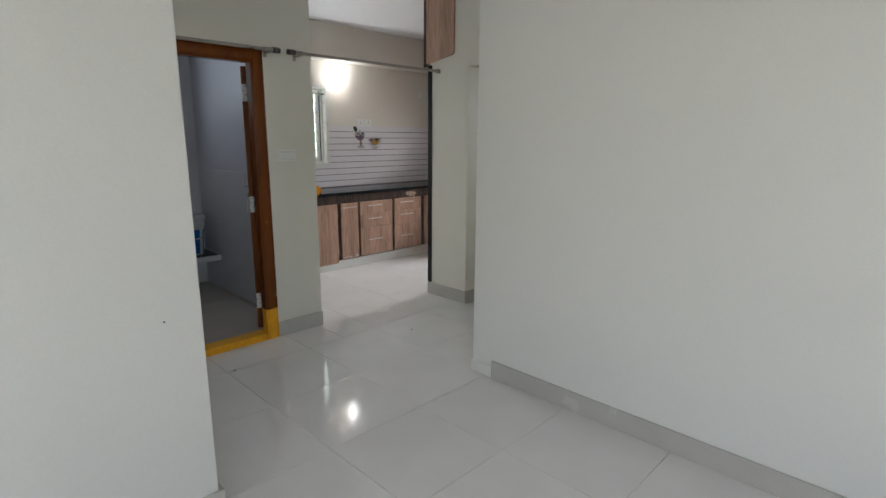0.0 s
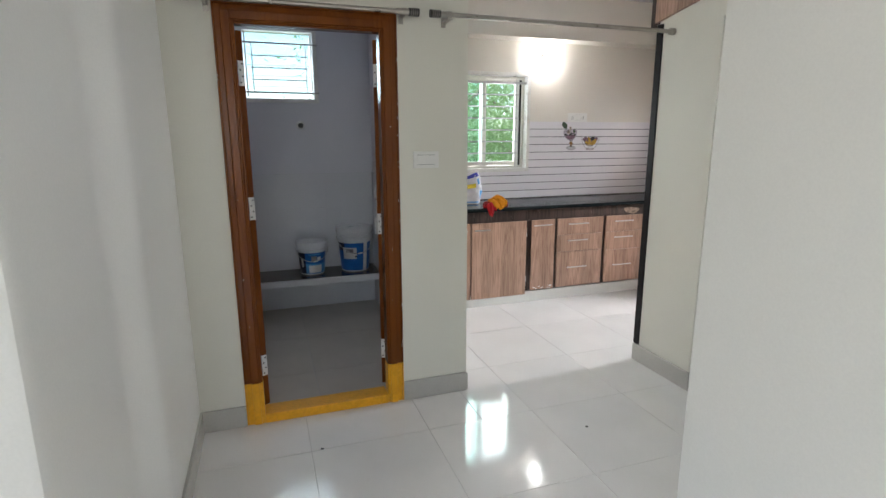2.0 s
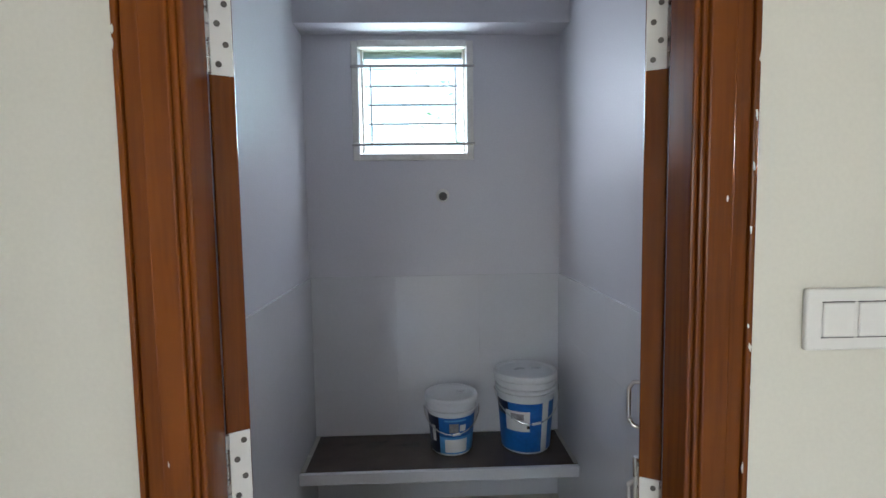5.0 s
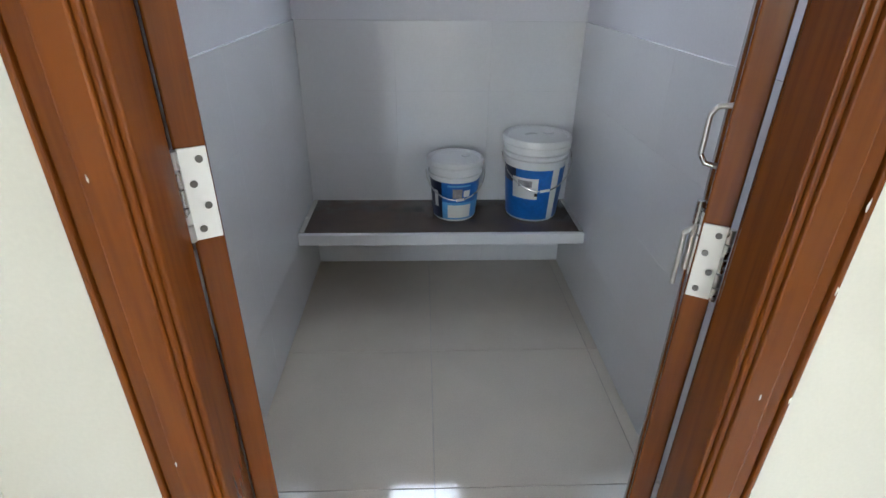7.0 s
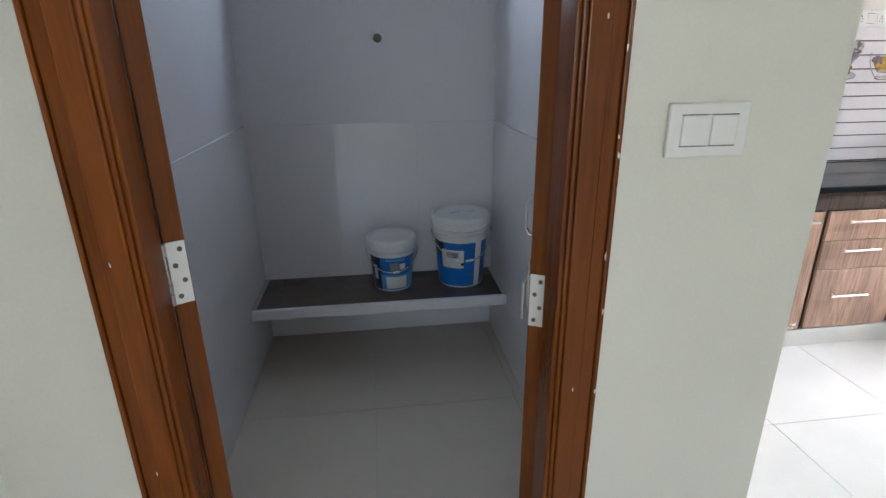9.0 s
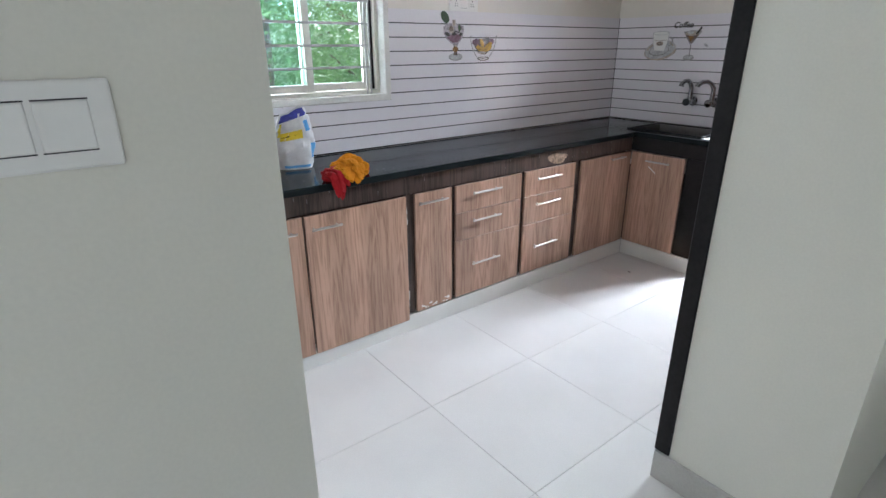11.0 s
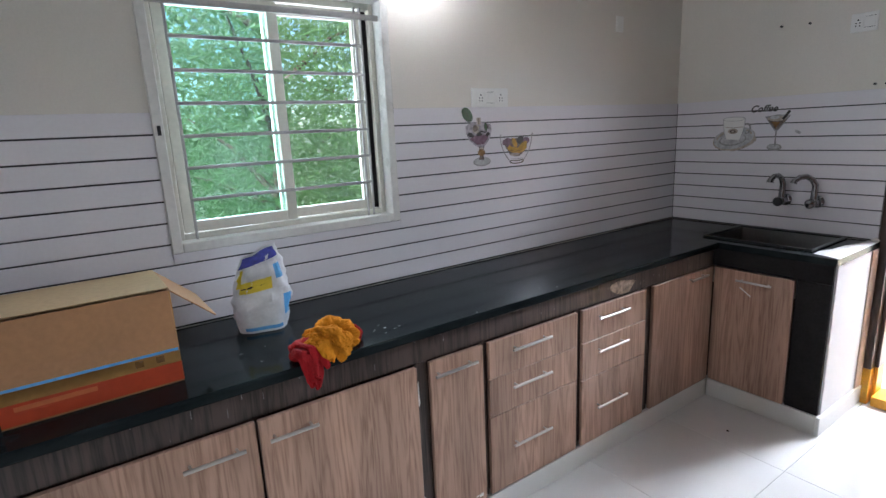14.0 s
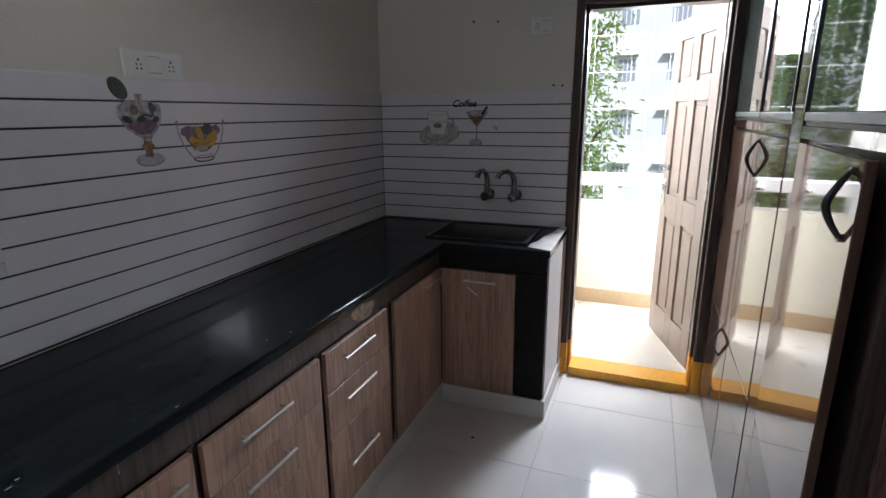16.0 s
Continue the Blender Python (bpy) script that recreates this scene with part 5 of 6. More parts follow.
def apartment(x, y0, y1, storeys, label):
    ob = thing("apartment_building", (x + 5, (y0 + y1) / 2, GZ), label, "building")
    top = GZ + storeys * 3.1
    boxpart("wall", (x, y0, GZ), (x + 10, y1, top), M_BLDG, ob, bevel=0.02)
    boxpart("roof", (x - 0.2, y0 - 0.2, top + 0.002), (x + 10.2, y1 + 0.2, top + 0.5), M_BLDG, ob, bevel=0.02)
    for s in range(storeys):
        y = y0 + 1.2
        while y < y1 - 1.5:
            z = GZ + s * 3.1 + 1.0
            boxpart("sunshade", (x - 0.45, y - 0.15, z + 1.42), (x - 0.002, y + 1.25, z + 1.50), M_BLDG, ob, bevel=0)
            w = boxpart("window", (x - 0.03, y, z), (x - 0.002, y + 0.95, z + 1.2), M_BWIN, ob, "grey glazed window", bevel=0)
            for k in range(3):
                boxpart("glazing_bar", (x - 0.06, y + 0.18 + k * 0.25, z), (x - 0.031, y + 0.24 + k * 0.25, z + 1.2), M_BLDG, w, bevel=0)
            y += 2.7


apartment(36.0, -24, 26, 8, "white rendered apartment block with rows of windows")

# ---- things on the worktop ----
TZ = CT + 0.0005
card = thing("cardboard_box", (1.49, 1.688, TZ), "open brown cardboard box with red print and bent flaps", "box", rz=1.5)
KM = card.matrix_basis


def kpart(name, lo, hi, material, label="", bevel=0.001, turn=None, parent=None):
    bm = bmesh.new()
    box(bm, lo, hi, bevel, 1, KM @ (turn or Matrix.Identity(4)))
    return part(name, bm, material, parent or card, label)


W2, D2, H2 = 0.200, 0.155, 0.262
kpart("bottom", (-W2, -D2, 0), (W2, D2, 0.004), M_CARD)
M_YB = mat("mustard_card", (0.40, 0.21, 0.05), 0.7, vary=0.08, scale=6)
fp = kpart("front_wall", (-W2, -D2, 0.004), (W2, -D2 + 0.004, H2), M_YB)
kpart("back_wall", (-W2, D2 - 0.004, 0.004), (W2, D2, H2), M_CARDIN)
kpart("side_wall", (-W2, -D2 + 0.004, 0.004), (-W2 + 0.004, D2 - 0.004, H2), M_CARDIN)
sp = kpart("side_wall", (W2 - 0.004, -D2 + 0.004, 0.004), (W2, D2 - 0.004, H2), M_CARD)
kpart("red_band", (-W2, -D2 - 0.0012, 0.006), (W2 - 0.001, -D2 - 0.0002, 0.060), M_RED, "red printed band", 0, parent=fp)
kpart("red_band", (W2 + 0.0002, -D2, 0.006), (W2 + 0.0012, D2 - 0.01, 0.060), M_RED, "red printed band", 0, parent=sp)
kpart("print_bar", (-W2 + 0.03, -D2 - 0.0024, 0.040), (-W2 + 0.20, -D2 - 0.0013, 0.052), mat("faded_print", (0.60, 0.16, 0.05), 0.6), "illegible line of print", 0, parent=fp)
kpart("print_bar", (-W2 + 0.03, -D2 - 0.0024, 0.028), (-W2 + 0.12, -D2 - 0.0013, 0.036), M_RED, "", 0, parent=fp)
for k, x in enumerate((0.09, 0.14)):
    kpart("print_mark", (x, -D2 - 0.0012, 0.070), (x + 0.020, -D2 - 0.0002, 0.088), M_PBROWN, "small printed symbol", 0, parent=fp)
# flaps: the front one hangs bent outward over the wall, the others stand half open
fl = pose(0, -D2 - 0.002, H2 - 0.002, -14, 0, 0)
f = kpart("front_flap", (-W2 - 0.02, -0.001, -0.158), (W2 - 0.005, 0.003, 0.006), M_CARD, "wide flap bent down over the front", 0.001, fl)
kpart("tape", (-W2 - 0.018, -0.0018, -0.157), (W2 - 0.008, -0.0011, -0.150), M_SKYB, "strip of blue tape", 0, fl, f)
kpart("back_flap", (-W2, -0.002, 0.0), (W2, 0.002, 0.285), M_CARDIN, "pale back flap folded almost over the opening", 0.001, pose(0, D2 - 0.004, H2, 89, 0, 0))
kpart("side_flap", (0.0, -D2 + 0.006, -0.002), (0.145, D2 - 0.03, 0.002), M_CARD, "side flap tilted outward", 0.001, pose(W2, 0, H2, 0, 42, 0))
kpart("side_flap", (-0.0, -D2 + 0.006, -0.002), (0.10, D2 - 0.03, 0.002), M_CARDIN, "", 0.001, pose(-W2 + 0.004, 0, H2, 0, 18, 0))

bag = thing("plastic_bag", (2.0, 1.83, TZ), "white printed plastic cement bag, half full and crumpled", "bag", rz=-14)
GM = bag.matrix_basis
bm = bmesh.new()
n, rows = 40, 26
grid = []
for j in range(rows):
    f = j / (rows - 1)
    w = 0.098 * (0.84 + 0.80 * f - 1.04 * f * f)
    dd = 0.066 * (1.0 - 0.93 * max(0, (f - 0.25) / 0.75) ** 1.3) + 0.004
    ring = []
    for k in range(n):
        a = math.tau * k / n
        cx, cy = math.cos(a), math.sin(a)
        px = math.copysign(abs(cx) ** 0.6, cx) * w
        py = math.copysign(abs(cy) ** 0.75, cy) * dd
        p = Vector((px + 0.012 * f, py + 0.02 * f, 0.27 * f))
        nz = noise.noise(Vector((px * 22, py * 22, f * 7))) * 0.010 + noise.noise(Vector((px * 50, py * 50, f * 13))) * 0.007
        p += Vector((cx, cy, 0)) * nz * (0.3 + min(1, f * 4))
        p.z += 0.42 * f * f * px
        if f > 0.9:
            p.z += 0.003 * math.sin(px * 90)
        ring.append(bm.verts.new(GM @ p))
    grid.append(ring)
for a, b in zip(grid, grid[1:]):
    for k in range(n):
        bm.faces.new((a[k], a[(k + 1) % n], b[(k + 1) % n], b[k]))
bm.faces.new(grid[0][::-1])
body = part("body", bm, M_BAG, bag, "crumpled white plastic body", True)


def bag_patch(x0, x1, f0, f1, material, label):
    """A print that follows the bag's front."""
    bm = bmesh.new()
    g = []
    for j in range(7):
        f = f0 + (f1 - f0) * j / 6
        jj = min(rows - 1.001, f * (rows - 1))
        row = []
        for i in range(9):
            u = x0 + (x1 - x0) * i / 8
            k = (n * 0.75 + u * n * 0.25) % n
            r0, r1 = int(jj), int(jj) + 1
            k0, k1 = int(k) % n, (int(k) + 1) % n
            fj, fk = jj - r0, k - int(k)
            co = (BG[r0][k0].lerp(BG[r0][k1], fk)).lerp(BG[r1][k0].lerp(BG[r1][k1], fk), fj)
            row.append(bm.verts.new(co + GM.to_3x3() @ Vector((u * 0.0012, -0.0016, 0))))
        g.append(row)
    for a, b in zip(g, g[1:]):
        for i in range(8):
            bm.faces.new((a[i], a[i + 1], b[i + 1], b[i]))
    part("print", bm, material, body, label, True)


BG = [[v.co.copy() for v in body.data.vertices[j * n:(j + 1) * n]] for j in range(rows)]
bag_patch(-0.75, 0.55, 0.86, 0.985, mat("violet_print", (0.05, 0.06, 0.42), 0.4, vary=0.2, scale=60), "violet printed top strip")
bag_patch(-0.45, 0.15, 0.52, 0.66, M_YPRINT, "yellow printed patch")
bag_patch(-0.40, 0.05, 0.575, 0.60, M_PDARK, "")
bag_patch(-0.62, -0.42, 0.60, 0.84, M_YPRINT, "")
bag_patch(0.25, 0.55, 0.62, 0.78, M_SKYB, "light blue print")
bag_patch(0.45, 0.95, 0.18, 0.42, M_SKYB, "light blue print")
bag_patch(-0.35, 0.45, 0.03, 0.075, M_SKYB, "")


def cloth(name, at, rx, ry, rz_, seed, turn, label, material, parent, folds=9.0, deep=0.26, drop=0.0, fine=0.06):
    """A crumpled cloth: a low heap drawn into long folds that run one way, hanging on its front side."""
    bm = bmesh.new()
    bmesh.ops.create_icosphere(bm, subdivisions=6, radius=1.0)
    off = Vector((seed * 3.1, seed * 1.7, seed))
    ct, st = math.cos(turn), math.sin(turn)
    for v in bm.verts:
        p = v.co.copy()
        u, w = p.x * ct + p.y * st, -p.x * st + p.y * ct
        wave = 1.4 * noise.noise(p * 1.6 + off) + 0.5 * noise.noise(p * 3.7 + off)
        ridge = 1 - abs(math.sin(folds * 0.5 * u + 1.1 * wave + 0.7 * w)) ** 0.8
        lumps = noise.noise(p * 1.9 + off * 2)
        v.co = p * (0.80 - deep * ridge + 0.14 * lumps + fine * noise.noise(p * 13 + off))
        v.co.x, v.co.y, v.co.z = v.co.x * rx, v.co.y * ry, v.co.z * rz_
    base = -rz_ * 0.5
    brink = 1.402 - at[1]
    for v in bm.verts:
        if not drop or v.co.y > brink:
            v.co.z = max(v.co.z, base)
        else:
            f = min(1.0, (brink - v.co.y) / 0.03)
            v.co.z -= drop * f * (0.55 + 0.45 * math.cos((v.co.x + 0.012) / rx * 1.8))
            v.co.y = brink - 0.004 - (brink - v.co.y) * 0.75
        v.co += Vector(at) - Vector((0, 0, base))
    return part(name, bm, material, parent, label, True)


rag = thing("cleaning_cloth", (2.14, 1.46, TZ), "crumpled red and orange cloth hanging over the worktop edge", "cloth")
cloth("orange_cloth", (2.100, 1.452, TZ), 0.116, 0.094, 0.080, 2, 0.45, "orange terry cloth drawn into long folds", M_ORANGE, rag, 10.0, 0.30, 0.035)
cloth("red_cloth", (2.020, 1.440, TZ), 0.070, 0.100, 0.048, 9, 0.35, "crimson cloth hanging over the edge", M_REDCL, rag, 9.0, 0.32, 0.075, 0.05)
cloth("red_end", (2.196, 1.488, TZ), 0.032, 0.036, 0.040, 5, 0.5, "red end of the cloth", M_REDCL, rag, 5.0, 0.2, 0.0, 0.02)

# small specks on the floor
for x, y in ((1.692, -0.603), (4.022, 1.157), (0.35, -0.35)):
    sp_ = thing("floor_speck", (x, y, 0.0), "small dark fleck of dirt lying on the tiles", "speck", "specks on the floor")
    bm = bmesh.new()
    lathe(bm, [(0.008, 0.0003), (0.0075, 0.0015), (0.004, 0.002), (0.0001, 0.002)], (x, y, 0), 9)
    part("fleck", bm, M_PDARK, sp_)


# ---- printed pictures on the wall tiles ----
def ellipse(cx, cy, rx, ry, n=28, a0=0.0, a1=math.tau):
    k = n if abs(a1 - a0 - math.tau) < 1e-6 else n + 1
    return [(cx + rx * math.cos(a0 + (a1 - a0) * i / n), cy + ry * math.sin(a0 + (a1 - a0) * i / n)) for i in range(k)]


def picture(name, place, label, shapes, wide=1.0):
    ob = thing(name, place.translation, label, "wall picture", "printed tile pictures")
    for k, (pname, pts, material) in enumerate(shapes):
        bm = bmesh.new()
        outline(bm, [(x * wide, y) for x, y in pts], 0.0006 + 0.00015 * k, place)
        part(pname, bm, material, ob)
    return ob


def stroke(pts, w):
    """The outline of a printed line of width w along some points."""
    q = [Vector(p).to_2d() for p in pts]
    left, right = [], []
    for i, p in enumerate(q):
        d = q[min(i + 1, len(q) - 1)] - q[max(i - 1, 0)]
        nrm = Vector((-d.y, d.x)).normalized() * w * 0.5
        left.append(tuple(p + nrm))
        right.append(tuple(p - nrm))
    return left + right[::-1]


def tilted(cx, cy, rx, ry, turn, n=28):
    a = math.radians(turn)
    return [(cx + x * math.cos(a) - y * math.sin(a), cy + x * math.sin(a) + y * math.cos(a)) for x, y in ellipse(0, 0, rx, ry, n)]


PY = BACK - 0.0075
cup_grey = mat("print_pale_grey", (0.56, 0.55, 0.56), 0.2, vary=0.15, scale=30)
M_PMAUVE = mat("print_pale_mauve", (0.47, 0.42, 0.46), 0.25, vary=0.25, scale=60)
M_PMID = mat("print_grey_brown", (0.22, 0.17, 0.14), 0.25, vary=0.25, scale=60)
M_PTAN = mat("print_tan", (0.50, 0.43, 0.37), 0.25, vary=0.15, scale=40)
pic = [("foot", ellipse(0.002, -0.160, 0.046, 0.022), M_PGREY), ("foot_rim", ellipse(0.002, -0.158, 0.040, 0.017), cup_grey), ("stem", [(-0.013, -0.150), (0.013, -0.150), (0.009, -0.125), (0.013, -0.09), (-0.013, -0.09), (-0.009, -0.125)], M_PMID), ("node", ellipse(0, -0.116, 0.019, 0.015), M_PBROWN), ("node_light", ellipse(0.0, -0.096, 0.011, 0.004), M_PTAN),
       ("glass", [(-0.078, 0.012), (-0.076, -0.022), (-0.060, -0.055), (-0.034, -0.078), (-0.012, -0.092), (0.012, -0.092), (0.030, -0.072), (0.047, -0.045), (0.055, -0.012), (0.053, 0.016), (0.02, 0.028), (-0.04, 0.028)], M_PMAUVE),
       ("cream", [(-0.060, -0.048), (-0.02, -0.078), (0.014, -0.076), (0.040, -0.042), (0.02, -0.030), (-0.03, -0.034)], M_PINK),
       ("berries", tilted(-0.052, -0.030, 0.017, 0.010, -30), M_PDARK), ("berries", tilted(-0.006, -0.026, 0.020, 0.009, 18), M_PDARK), ("berries", tilted(0.034, -0.030, 0.012, 0.009, 40), M_PDARK), ("berries", tilted(-0.024, -0.054, 0.012, 0.006, -10), M_PINK),
       ("ice", ellipse(-0.044, 0.010, 0.022, 0.019), M_PMAUVE), ("ice", ellipse(-0.026, -0.004, 0.018, 0.020), M_PTAN), ("nut", ellipse(-0.030, 0.0, 0.013, 0.015), M_PMID), ("ice", ellipse(0.010, -0.008, 0.024, 0.018), M_PMAUVE), ("ice", ellipse(0.026, 0.006, 0.012, 0.013), M_PINK), ("sauce", stroke([(-0.012, -0.022), (0.002, -0.014), (0.018, -0.020), (0.03, -0.016)], 0.006), M_PDARK),
       ("wafer", [(-0.020, 0.018), (-0.001, 0.016), (-0.001, 0.050), (-0.022, 0.050)], M_PTAN), ("wafer_edge", stroke([(-0.012, 0.018), (-0.013, 0.049)], 0.005), M_PMID), ("small_leaf", tilted(0.024, 0.006, 0.008, 0.019, 6), M_PGREEN), ("leaf", tilted(-0.068, 0.064, 0.022, 0.036, 28), M_PGREEN), ("leaf_rib", stroke([(-0.078, 0.088), (-0.068, 0.062), (-0.060, 0.036)], 0.003), M_PDARK)]
picture("ice_cream_picture", pose(3.172, PY, 1.548, 90, 0, 0), "printed ice-cream sundae glass on white wall tiles", pic, 1.2)
pic = [("rim_line", stroke([(-0.097, 0.050), (-0.092, 0.012), (-0.080, -0.022), (-0.060, -0.055), (-0.036, -0.082)], 0.005), M_PGREY), ("rim_line", stroke([(0.097, 0.050), (0.092, 0.012), (0.080, -0.022), (0.060, -0.055), (0.036, -0.082)], 0.005), M_PGREY),
       ("foot_line", stroke(ellipse(0, -0.078, 0.042, 0.012, 14, math.pi, math.tau), 0.006), M_PMID), ("foot_line", stroke([(-0.038, -0.074), (0.0, -0.078), (0.038, -0.074)], 0.005), M_PMID), ("foot_line", stroke([(-0.034, -0.066), (0.0, -0.069), (0.034, -0.066)], 0.003), M_PGREY),
       ("fruit_heap", [(-0.082, 0.030), (-0.062, -0.012), (-0.040, -0.042), (-0.014, -0.055), (0.016, -0.054), (0.042, -0.036), (0.062, -0.004), (0.078, 0.032), (0.03, 0.036), (-0.03, 0.036)], M_PMID),
       ("fruit", tilted(-0.060, 0.022, 0.026, 0.015, 25), M_PINK), ("fruit", tilted(-0.046, 0.002, 0.022, 0.014, -40), M_PINK), ("grape", ellipse(0.026, 0.024, 0.024, 0.019), M_PDARK), ("fruit", ellipse(0.060, 0.022, 0.020, 0.017), M_PINK), ("melon", tilted(-0.012, 0.014, 0.012, 0.026, 24), M_PYEL),
       ("banana", ellipse(0.004, -0.004, 0.060, 0.036, 14, math.pi * 1.04, math.tau * 0.99) + ellipse(0.010, 0.008, 0.052, 0.020, 12, math.tau * 0.99, math.pi * 1.04), M_PYEL), ("banana", tilted(0.036, -0.004, 0.034, 0.013, 38), M_PYEL), ("fruit", ellipse(-0.012, -0.044, 0.030, 0.008), M_PTAN), ("shade", stroke([(-0.04, -0.022), (0.0, -0.030), (0.04, -0.020)], 0.003), M_PBROWN),
       ("tip", stroke([(-0.100, 0.046), (-0.092, 0.056)], 0.005), M_PGREY), ("tip", stroke([(0.092, 0.044), (0.102, 0.058)], 0.005), M_PGREY)]
picture("fruit_bowl_picture", pose(3.402, PY, 1.455, 90, 0, 0), "printed fruit bowl on white wall tiles", pic, 1.12)
PX = SINKX - 0.0075
pic = [("shadow", tilted(0.055, -0.062, 0.085, 0.024, 24), M_PTAN), ("saucer_edge", tilted(0, -0.030, 0.126, 0.066, 12), M_PTAN), ("saucer", tilted(0, -0.026, 0.121, 0.061, 12), cup_grey), ("rim_pattern", stroke(tilted(0, -0.024, 0.104, 0.048, 12)[9:14], 0.012), M_PTAN), ("rim_pattern", stroke(tilted(0, -0.024, 0.104, 0.048, 12)[0:4], 0.012), M_PTAN), ("saucer_well", tilted(-0.004, -0.034, 0.080, 0.034, 8), M_PGREY), ("saucer_light", tilted(-0.004, -0.032, 0.074, 0.030, 8), cup_grey),
       ("cup_shade", [(-0.070, 0.088), (-0.062, 0.02), (-0.046, -0.036), (0.040, -0.040), (0.058, 0.014), (0.064, 0.086)], cup_grey), ("cup", [(-0.066, 0.086), (-0.057, 0.022), (-0.042, -0.032), (0.034, -0.035), (0.052, 0.016), (0.058, 0.084)], M_PLASTIC), ("cup_mouth", ellipse(-0.003, 0.088, 0.066, 0.014), cup_grey), ("cup_inside", ellipse(-0.003, 0.087, 0.059, 0.010), M_PLASTIC),
       ("emblem", ellipse(-0.006, 0.016, 0.030, 0.016), M_PTAN), ("emblem_ring", ellipse(-0.006, 0.016, 0.018, 0.010), M_PMID), ("emblem_heart", ellipse(-0.006, 0.016, 0.010, 0.005), M_PTAN), ("band", stroke([(-0.050, 0.040), (-0.005, 0.036), (0.050, 0.040)], 0.004), M_PTAN), ("handle", stroke(ellipse(0.072, 0.030, 0.022, 0.028, 12, -1.9, 1.9), 0.009), M_PGREY)]
picture("coffee_cup_picture", pose(PX, 1.640, 1.445, 90, 0, -90), "printed coffee cup and saucer on white wall tiles", pic)
pic = [("foot", ellipse(-0.004, -0.104, 0.040, 0.020), M_PGREY), ("foot_light", ellipse(-0.004, -0.101, 0.030, 0.012), cup_grey), ("stem", [(-0.005, -0.10), (0.003, -0.10), (0.004, -0.008), (-0.004, -0.008)], M_PGREY),
       ("glass", [(-0.066, 0.068), (-0.010, -0.012), (0.008, -0.012), (0.070, 0.072), (0.0, 0.078)], M_PGREY), ("drink", [(-0.050, 0.048), (-0.006, -0.006), (0.006, -0.006), (0.050, 0.050), (0.0, 0.044)], M_PMID), ("drink_light", [(-0.030, 0.040), (-0.004, 0.004), (0.018, 0.036)], M_PBROWN), ("cream", ellipse(-0.002, 0.056, 0.050, 0.014), M_PTAN), ("cream_light", ellipse(-0.014, 0.062, 0.024, 0.010), cup_grey), ("straw", stroke([(0.030, 0.050), (0.062, 0.096)], 0.014), M_PDARK), ("shadow", tilted(0.11, -0.02, 0.018, 0.008, -30), cup_grey)]
picture("cocktail_picture", pose(PX, 1.405, 1.470, 90, 0, -90), "printed coffee cocktail glass on white wall tiles", pic)
txt = bpy.data.curves.new("coffee_lettering", "FONT")
txt.offset = 0.0012
txt.body, txt.size, txt.shear, txt.extrude, txt.align_x = "Coffee", 0.054, 0.35, 0.0003, "CENTER"
txt.materials.append(M_PDARK)
tob = new("coffee_lettering", txt)
tob.matrix_basis = pose(PX - 0.0012, 1.482, 1.566, 90, 0, -90)
tagged(tob, "dark slanted word Coffee printed on white wall tiles", "lettering")

# ---- tiles ----
ROW, GAP = 0.0752, 0.0058
TOPK = 1.647
strips = []
for k in range(11):
    hi = TOPK - k * ROW
    lo = max(hi - ROW + GAP, CT + 0.001)
    if hi - lo < 0.004:
        continue
    if lo > 1.168 - ROW:
        segs = [(LEFTX + 0.009, 1.770), (2.695, SINKX - 0.009)] if hi > 1.1635 else [(LEFTX + 0.009, SINKX - 0.009)]
        if lo < 1.1635 < hi:
            segs = [(LEFTX + 0.009, 1.7695), (2.6955, SINKX - 0.009)]
    else:
        segs = [(LEFTX + 0.009, SINKX - 0.009)]
    if lo < 1.162 < hi:
        strips.append(((1.7702, BACK - 0.0072, lo), (2.6948, BACK - 0.0006, 1.162)))
    strips += [((a, BACK - 0.0072, lo), (b, BACK - 0.0006, hi)) for a, b in segs]
boxpart("tile_backing", (LEFTX + 0.001, BACK - 0.0028, CT), (1.7695, BACK - 0.0004, TOPK - 0.001), M_GROOVE, wall_kitchen, bevel=0)
boxpart("tile_backing", (2.6955, BACK - 0.0028, CT), (SINKX - 0.001, BACK - 0.0004, TOPK - 0.001), M_GROOVE, wall_kitchen, bevel=0)
boxpart("tile_backing", (1.770, BACK - 0.0028, CT), (2.695, BACK - 0.0004, 1.162), M_GROOVE, wall_kitchen, bevel=0)
pieces("ribbed_tile", strips, M_KTILE, wall_kitchen, "y", 0.0012)
strips, left = [], []
for k in range(11):
    hi = TOPK - k * ROW
    lo = max(hi - ROW + GAP, CT + 0.001)
    if hi - lo > 0.004:
        strips.append(((SINKX - 0.0072, 0.880, lo), (SINKX - 0.0006, BACK - 0.0085, hi)))
        left.append(((LEFTX + 0.0006, 1.42, lo), (LEFTX + 0.0072, BACK - 0.0085, hi)))
boxpart("tile_backing", (SINKX - 0.0028, 0.879, CT), (SINKX - 0.0004, BACK - 0.004, TOPK - 0.001), M_GROOVE, wall_sink, bevel=0)
pieces("ribbed_tile", strips, M_KTILE, wall_sink, "x", 0.0012)
wall_side = bpy.data.objects["wall_kitchen_side"]
boxpart("tile_backing", (LEFTX + 0.0004, 1.42, CT), (LEFTX + 0.0028, BACK - 0.004, TOPK - 0.001), M_GROOVE, wall_side, bevel=0)
pieces("ribbed_tile", left, M_KTILE, wall_side, "x", 0.0012)

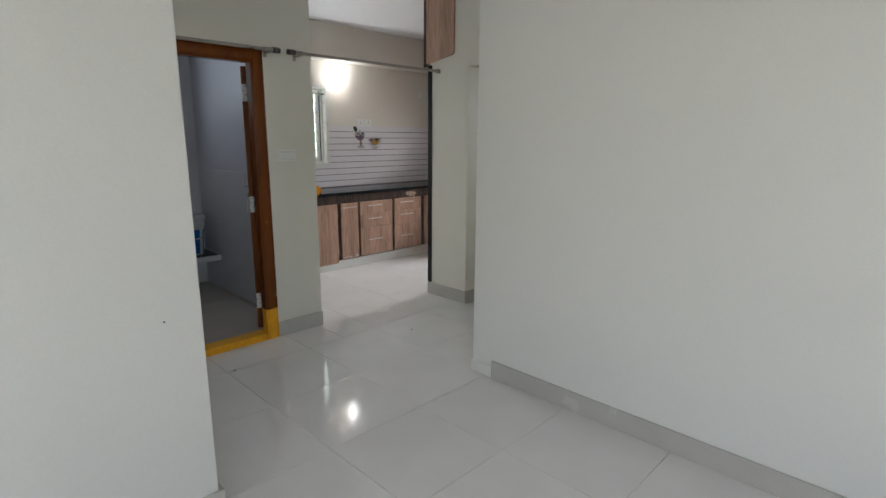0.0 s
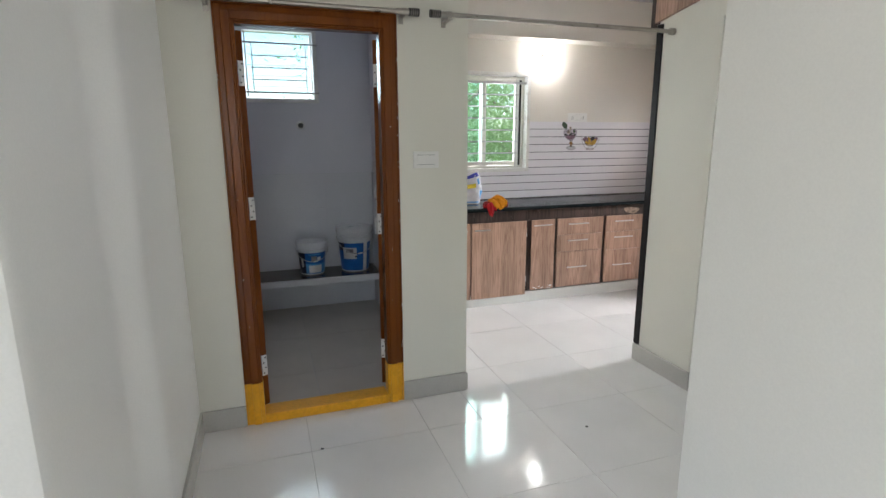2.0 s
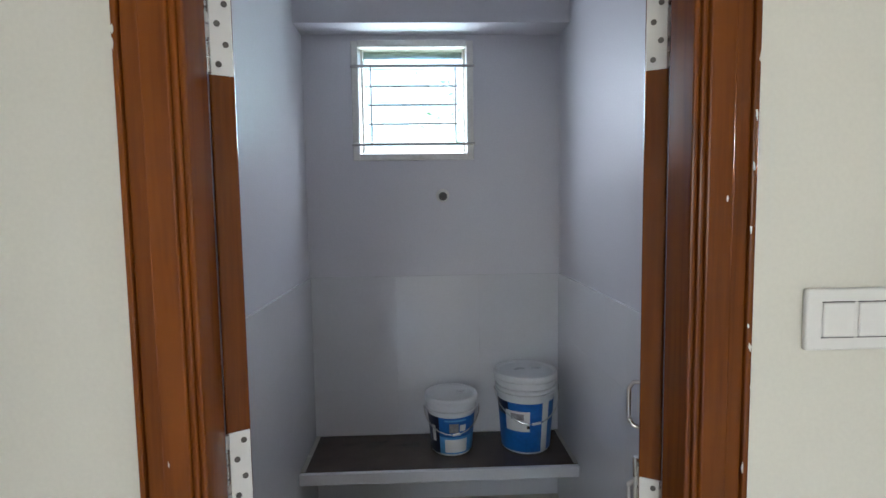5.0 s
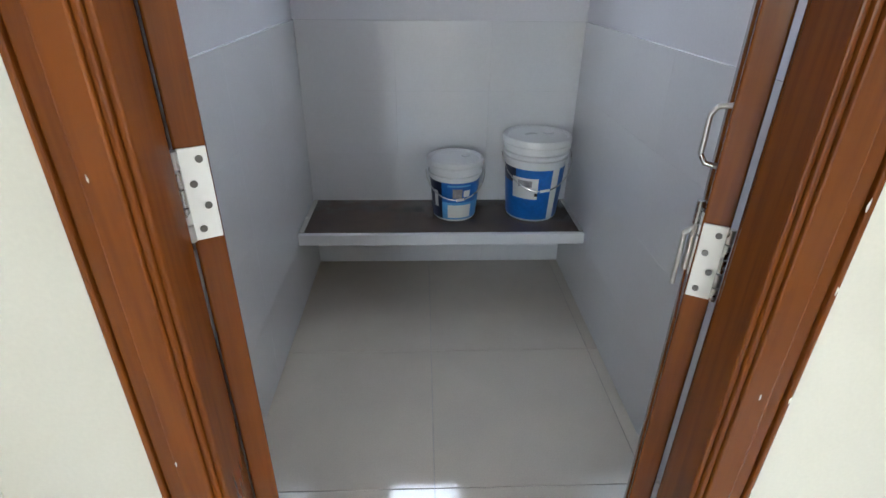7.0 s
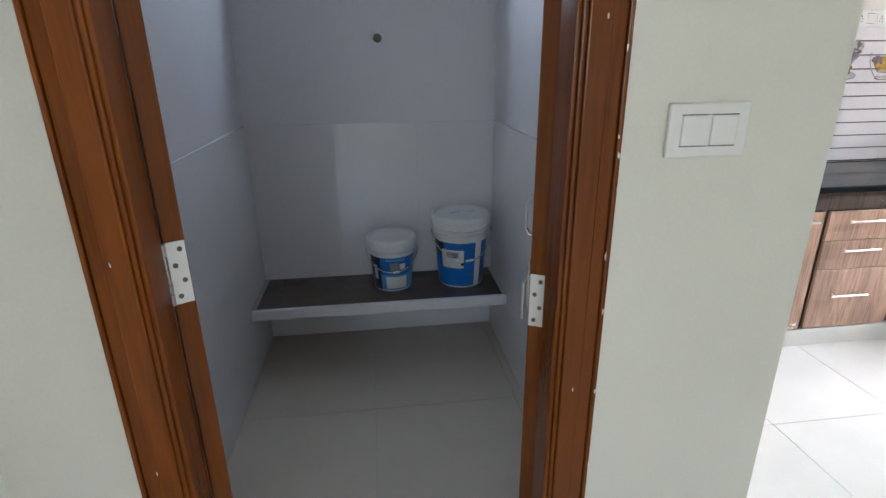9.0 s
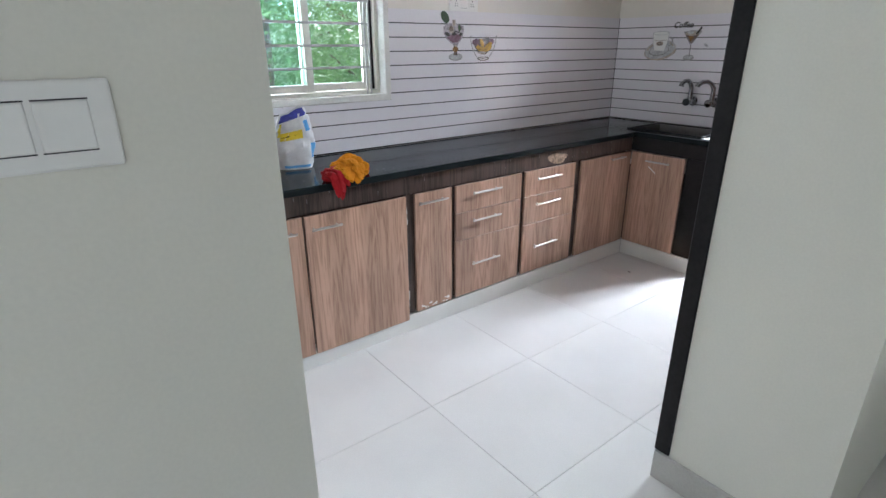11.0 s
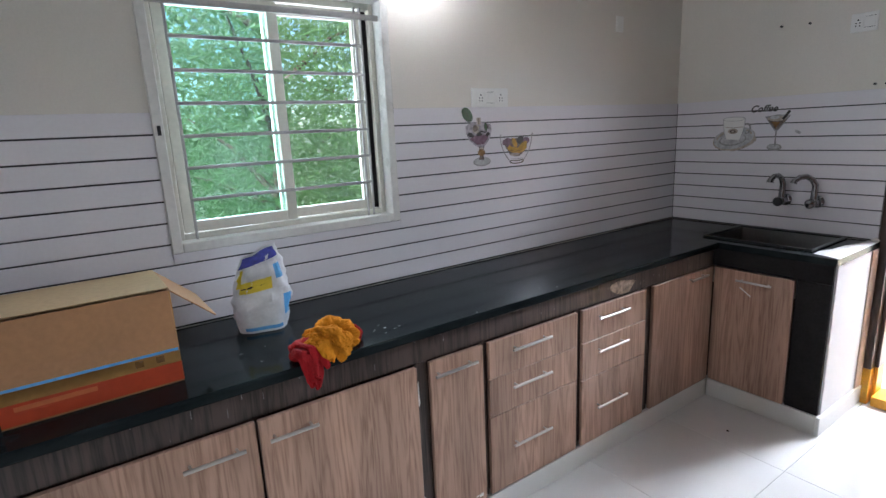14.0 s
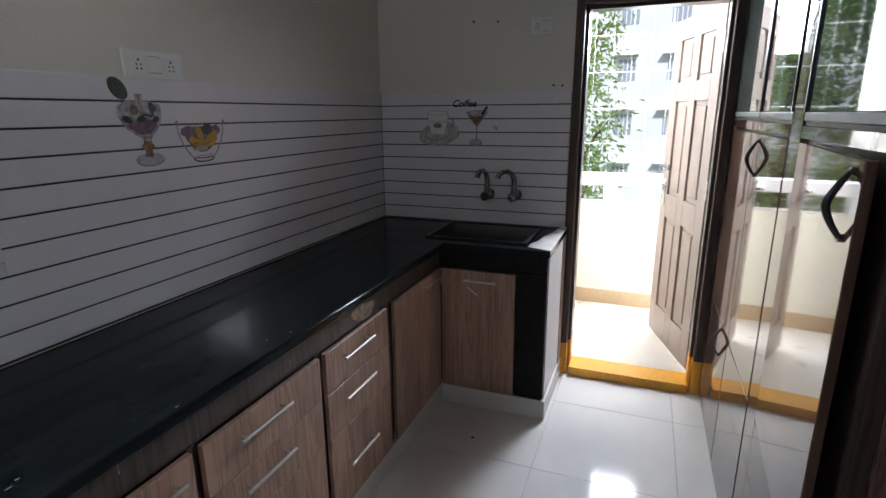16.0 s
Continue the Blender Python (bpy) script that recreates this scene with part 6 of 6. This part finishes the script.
# glazed tiles on the washroom walls
dado = []
T = 0.0003
for row in range(4):
    z0, z1 = row * 0.298 + 0.002, (row + 1) * 0.298 + 0.002 - T
    for k in range(3):
        w = (WX1 - WX0) / 3
        dado.append(((WX0 + k * w + 0.009, WY1 - 0.009, z0), (WX0 + (k + 1) * w + (0.009 if k < 2 else -0.009) - T, WY1 - 0.0005, z1)))
    for k in range(4):
        w = (WY1 - WY0 - 0.012) / 4
        y0 = WY0 + 0.001 + k * w
        dado.append(((WX0 + 0.0005, y0, z0), (WX0 + 0.009, y0 + w - T, z1)))
        dado.append(((WX1 - 0.009, y0, z0), (WX1 - 0.0005, y0 + w - T, z1)))
pieces("glazed_tile", dado, M_WTILE, bpy.data.objects["wall_washroom"], "y", 0.00015)

# floor tiles
tiles = []
TS, TG = 0.6, 0.0018
for i in range(-8, 8):
    for j in range(-8, 9):
        x0, y0 = 0.30 + i * TS, -2.755 + j * TS
        x1, y1 = x0 + TS, y0 + TS
        if x1 < -4.2 or x0 > 4.9 or y1 < -7 or y0 > 2.1:
            continue
        spans = [(x0, x1, y0, y1)]
        if y1 > 0.05 and x0 < 1.2:
            if x1 > 1.2 and y0 >= 0.0:
                spans = [(1.2, x1, y0, y1)]
            elif x1 > 1.2:
                spans = [(x0, 1.2, y0, 0.05), (1.2 + TG * 0.1, x1, y0, y1)]
            else:
                spans = [(x0, x1, y0, 0.05)] if y0 < 0.05 else []
        for a, b, c, d in spans:
            if b - a > 0.01 and d - c > 0.01:
                tiles.append(((a, c, -0.010), (b - TG, d - TG, 0.0)))
pieces("floor_tile", tiles, M_FLOOR, floor, "z", 0.0008)
tiles = []
for x0, x1 in ((-0.19, 0.398), (0.40, 1.048), (1.05, 1.10)):
    for y0, y1 in ((0.055, 0.548), (0.55, 1.198), (1.20, 1.965)):
        tiles.append(((x0, y0, -0.010), (x1 - 0.0006, y1 - 0.0006, 0.0)))
pieces("washroom_tile", tiles, M_WFLOOR, floor, "z", 0.0008)
